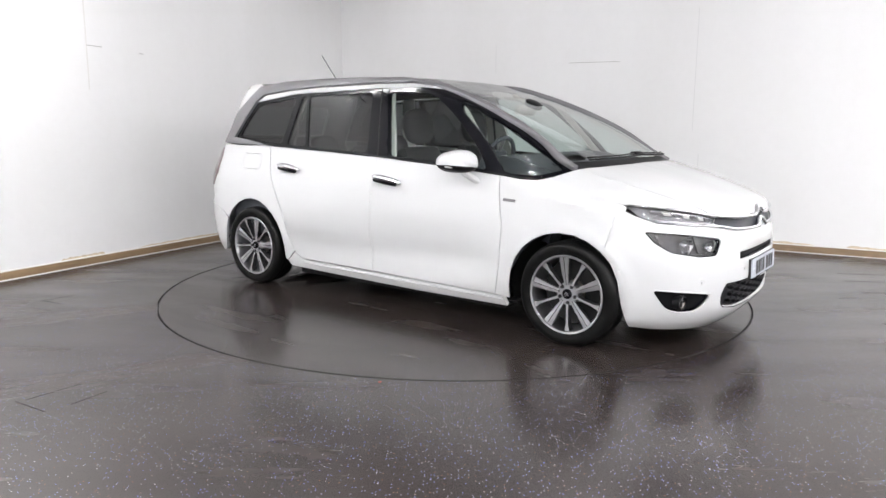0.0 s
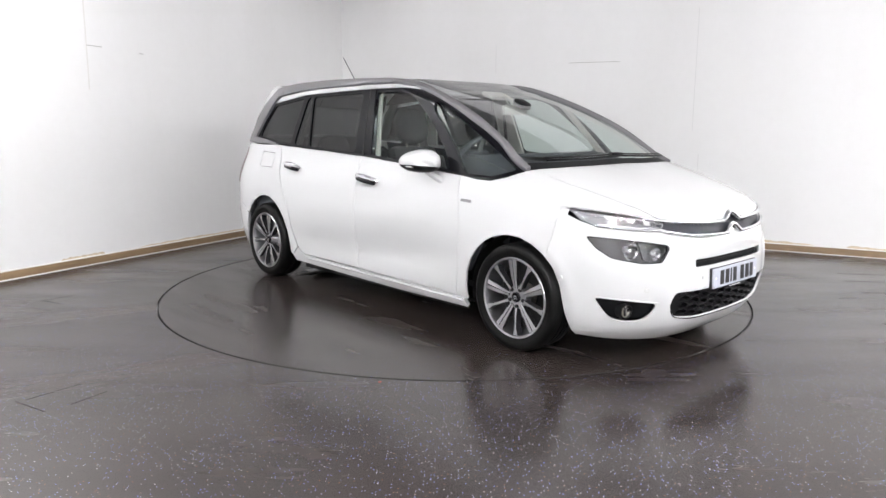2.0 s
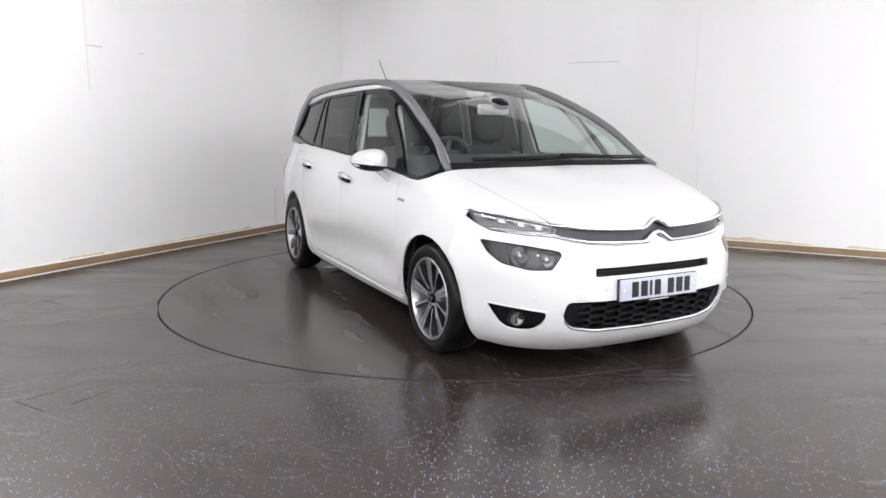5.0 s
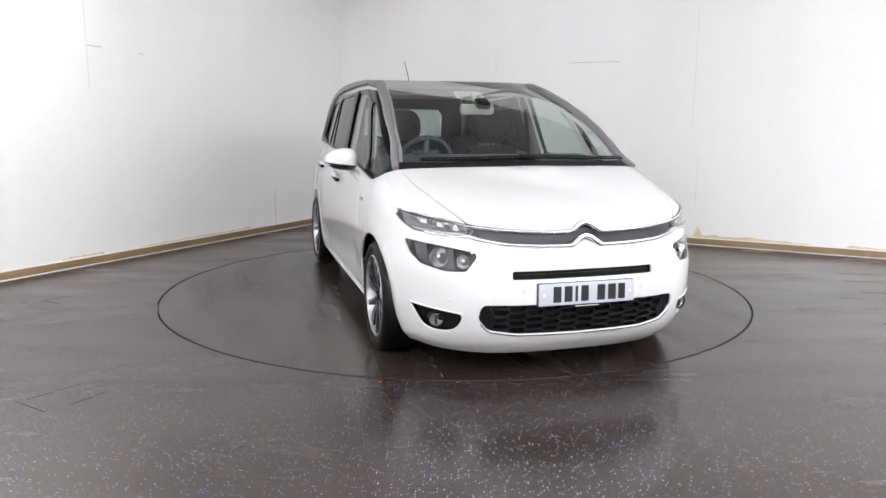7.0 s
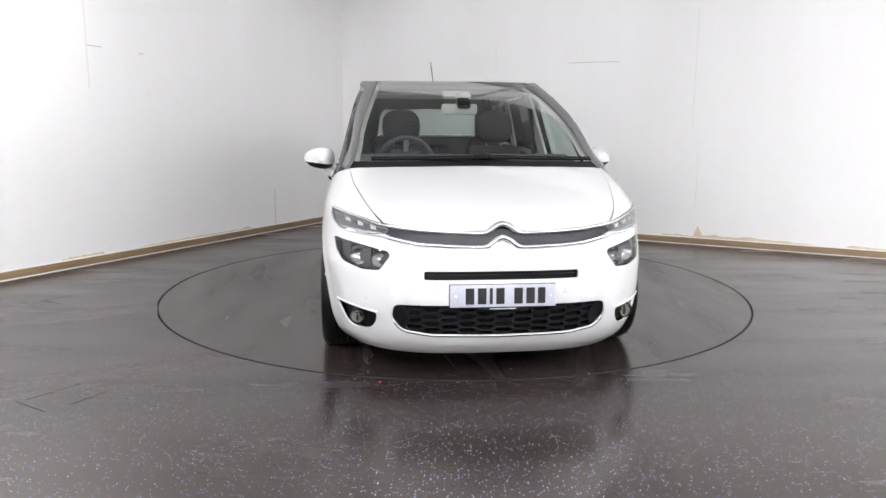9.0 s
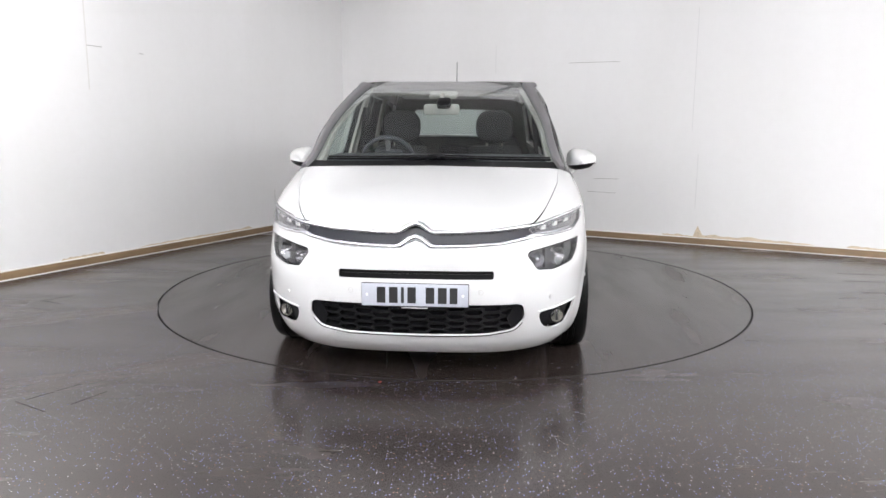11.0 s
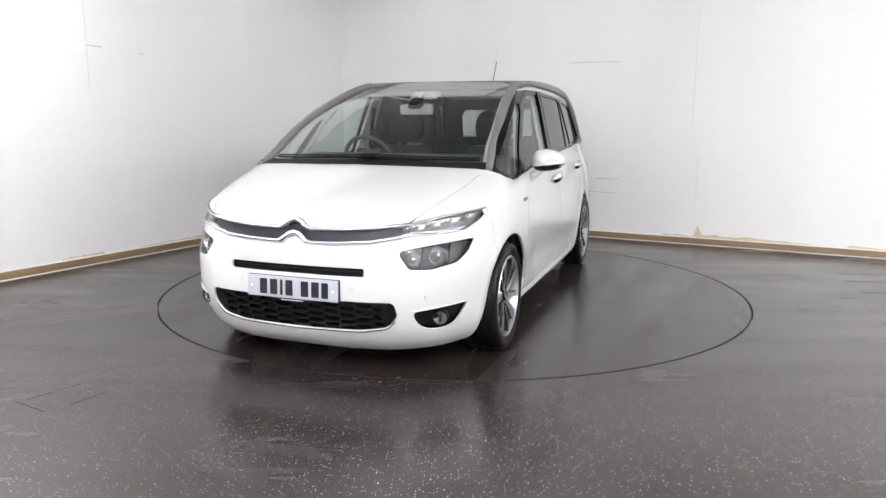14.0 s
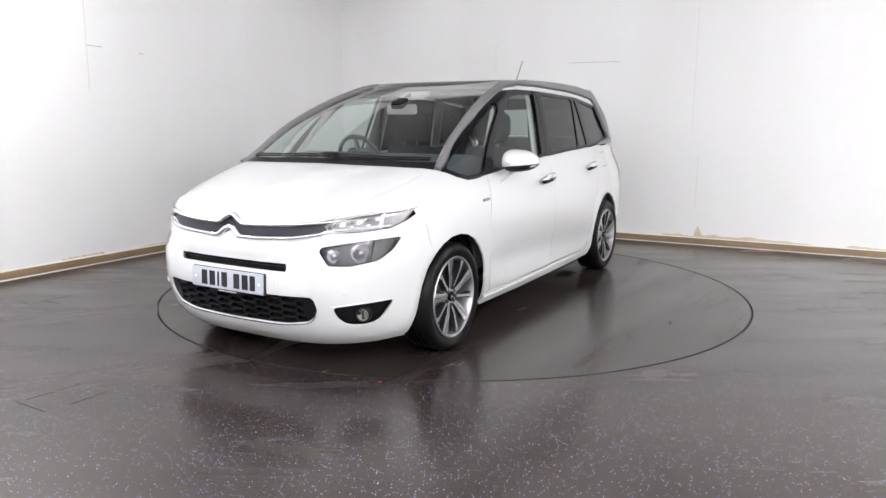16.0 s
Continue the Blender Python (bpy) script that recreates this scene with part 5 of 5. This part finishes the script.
# ---------- marks on walls and floor ----------
def build_marks():
    def wall_bar(wall, run, z, length, high, turn_, mat, name, label):
        if wall == "w":
            m = at(0.0012, run, z) @ pose(0, 0, 0, turn_, 0, 0)
            bm = boxes((m, 0.0016, length, high, 0))
            owner = bpy.data.objects["wall_west"]
        else:
            m = at(run, 0.0012, z) @ pose(0, 0, 0, 0, turn_, 0)
            bm = boxes((m, length, 0.0016, high, 0))
            owner = bpy.data.objects["wall_north"]
        part(name, bm, mat, owner, label, smooth=0)
    for run, z, length, turn_ in ((3.85, 1.995, .16, 1), (3.335, 1.97, .05, 4)):
        wall_bar("w", run, z, length, .006, turn_, SCUFF, "scuff", "thin grey scuff")
    wall_bar("w", 3.93, 2.10, .012, 1.0, 0, CAULK, "board_seam", "filled board seam")
    wall_bar("w", 1.47, .30, .006, .42, 0, SCUFF, "board_seam", "open board seam")
    for run, z, length, turn_ in ((3.53, 2.025, .60, 0.4), (3.68, .535, .34, 1), (3.73, .695, .30, -1)):
        wall_bar("n", run, z, length, .005, turn_, SCUFF, "scuff", "thin grey scuff")
    for run, z, high in ((2.30, 2.10, .33), (4.66, 1.9, 1.3), (4.74, .7, .6), (6.6, 1.6, 2.2)):
        wall_bar("n", run, z, .006, high, 0, SEAM, "board_seam", "faint board seam")
    # broken plaster over the skirting
    rng = random.Random(7)

    def chips(wall, run0, run1, hmax, peak, name):
        n = 26
        low, high = [], []
        for i in range(n + 1):
            f = i / n
            h = hmax * (0.25 + 0.75 * abs(noise.noise(Vector((f * 7 + peak, 3.1, run0))))) * (1 - f) ** 0.25 * (0.3 + 0.7 * min(1, f * 14))
            if i == 1:
                h = peak
            low.append((run0 + (run1 - run0) * f, .079))
            high.append((run0 + (run1 - run0) * f + rng.uniform(-.008, .008), .083 + h))
        shape = low + high[::-1]
        bm = bmesh.new()
        prism(bm, shape, 0.0006, 0.0030, (lambda a, b, h: ROOM @ Vector((h, a, b))) if wall == "w" else (lambda a, b, h: ROOM @ Vector((a, h, b))))
        part(name, bm, PLASTER, bpy.data.objects["wall_west" if wall == "w" else "wall_north"], "crumbled bare plaster", smooth=0)
    chips("n", 4.74, 5.95, .060, .125, "plaster_patch")
    chips("n", 4.40, 4.74, .035, .02, "plaster_patch")
    chips("n", 6.25, 6.9, .05, .02, "plaster_patch")
    chips("w", 1.9, 3.5, .045, .03, "plaster_patch")
    chips("w", 3.9, 4.35, .05, .02, "plaster_patch")
    floor_ob = bpy.data.objects["floor"]

    def line(x0, y0, x1, y1, w, mat, name, label):
        d = Vector((x1 - x0, y1 - y0, 0))
        part(name, boxes((pose((x0 + x1) / 2, (y0 + y1) / 2, 0.0004, 0, 0, math.degrees(math.atan2(d.y, d.x))), d.length, w, 0.0012, 0)), mat, floor_ob, label, smooth=0)
    for a in ((-2.06, -2.60, -1.85, -2.72), (-1.78, -2.63, -1.69, -2.46), (-2.02, -2.58, -1.87, -2.36), (-3.04, -.64, -2.86, -.73), (-3.05, -.66, -2.91, -.47), (3.35, .30, 3.75, .24), (3.45, .62, 3.85, .55)):
        line(*a, 0.0035, GAP, "seam", "thin dark joint in the vinyl")
    for x, y in ((-.37, -2.29),):
        part("tape_scrap", boxes((pose(x, y, 0.0008, 0, 0, 30), .016, .008, .0012, 0)), RED, floor_ob, "small red tape scrap", smooth=0)
    for x, y, a in ((-1.05, -3.75, 20),):
        part("paper_scrap", boxes((pose(x, y, 0.0012, 0, 0, a), .016, .008, .002, 0)), FIXTURE, floor_ob, "tiny white scrap", smooth=0)


build_marks()


# ---------- lights in the ceiling ----------
def lamp_place(e, s, a):
    p = ROOM @ Vector((e, s, TALL))
    return pose(p.x, p.y, p.z, 0, 0, a + math.degrees(math.atan2(EAST.y, EAST.x)))


def build_lights():
    first = None
    for e, s, a in ((0.75, 5.3, 0), (1.9, 7.4, 90), (1.6, 10.2, 0), (8.7, 1.0, 0), (10.0, 1.4, 90),
                    (8.2, 4.2, 90), (9.2, 4.6, 90), (8.2, 5.8, 90), (9.2, 6.2, 90), (10.0, 4.0, 90), (3.4, 8.4, 0), (4.9, 8.4, 0), (4.2, 9.6, 0),
                    (9.6, 8.0, 90), (8.4, 9.0, 90), (7.2, 10.2, 0), (5.6, 10.8, 0), (6.6, 9.2, 0), (9.0, 10.4, 0)):
        if first is None:
            first = tagged(empty("ceiling_light", lamp_place(e, s, a)), "white lit ceiling batten light", "ceiling light", "ceiling lights")
            part("frame", boxes((pose(0, 0, -0.02), 1.3, 0.36, 0.04, 0.008)), FIXTURE, first)
            for k in range(5):
                part("diffuser", boxes((pose(-0.48 + 0.24 * k, 0, -0.045), 0.12, 0.12, 0.012, 0.004)), TUBE, first, "small bright white diffuser")
        else:
            copy_thing(first, lamp_place(e, s, a))


def build_fill_panels():
    """Broad, faintly lit panels along the two walls, unseen, added to brighten their tops."""
    first = None
    for e, s, a in ((1.75, 0.80, 0), (3.65, 0.80, 0), (5.55, 0.80, 0), (7.45, 0.80, 0), (0.75, 2.45, 90)):
        if first is None:
            first = tagged(empty("ceiling_panel", lamp_place(e, s, a)), "broad unseen fill light panel added at the ceiling", "ceiling light", "ceiling panels")
            part("frame", boxes((pose(0, 0, -0.015), 1.86, 1.26, 0.03, 0.006)), FIXTURE, first)
            part("diffuser", boxes((pose(0, 0, -0.034), 1.80, 1.20, 0.010, 0.003)), FILLPANEL, first, "faintly glowing fill face")
        else:
            copy_thing(first, lamp_place(e, s, a))


build_lights()
build_fill_panels()


def motions():
    rows, disc = [], []
    for i in range(17):
        m = pose(0, 0, 0, 0, 0, turn(i))
        disc.append((i, m))
        rows.append((i, m @ Matrix.Translation(CAR_OFFSET)))
    walk(TURNTABLE, disc)
    walk(CAR, rows)


motions()
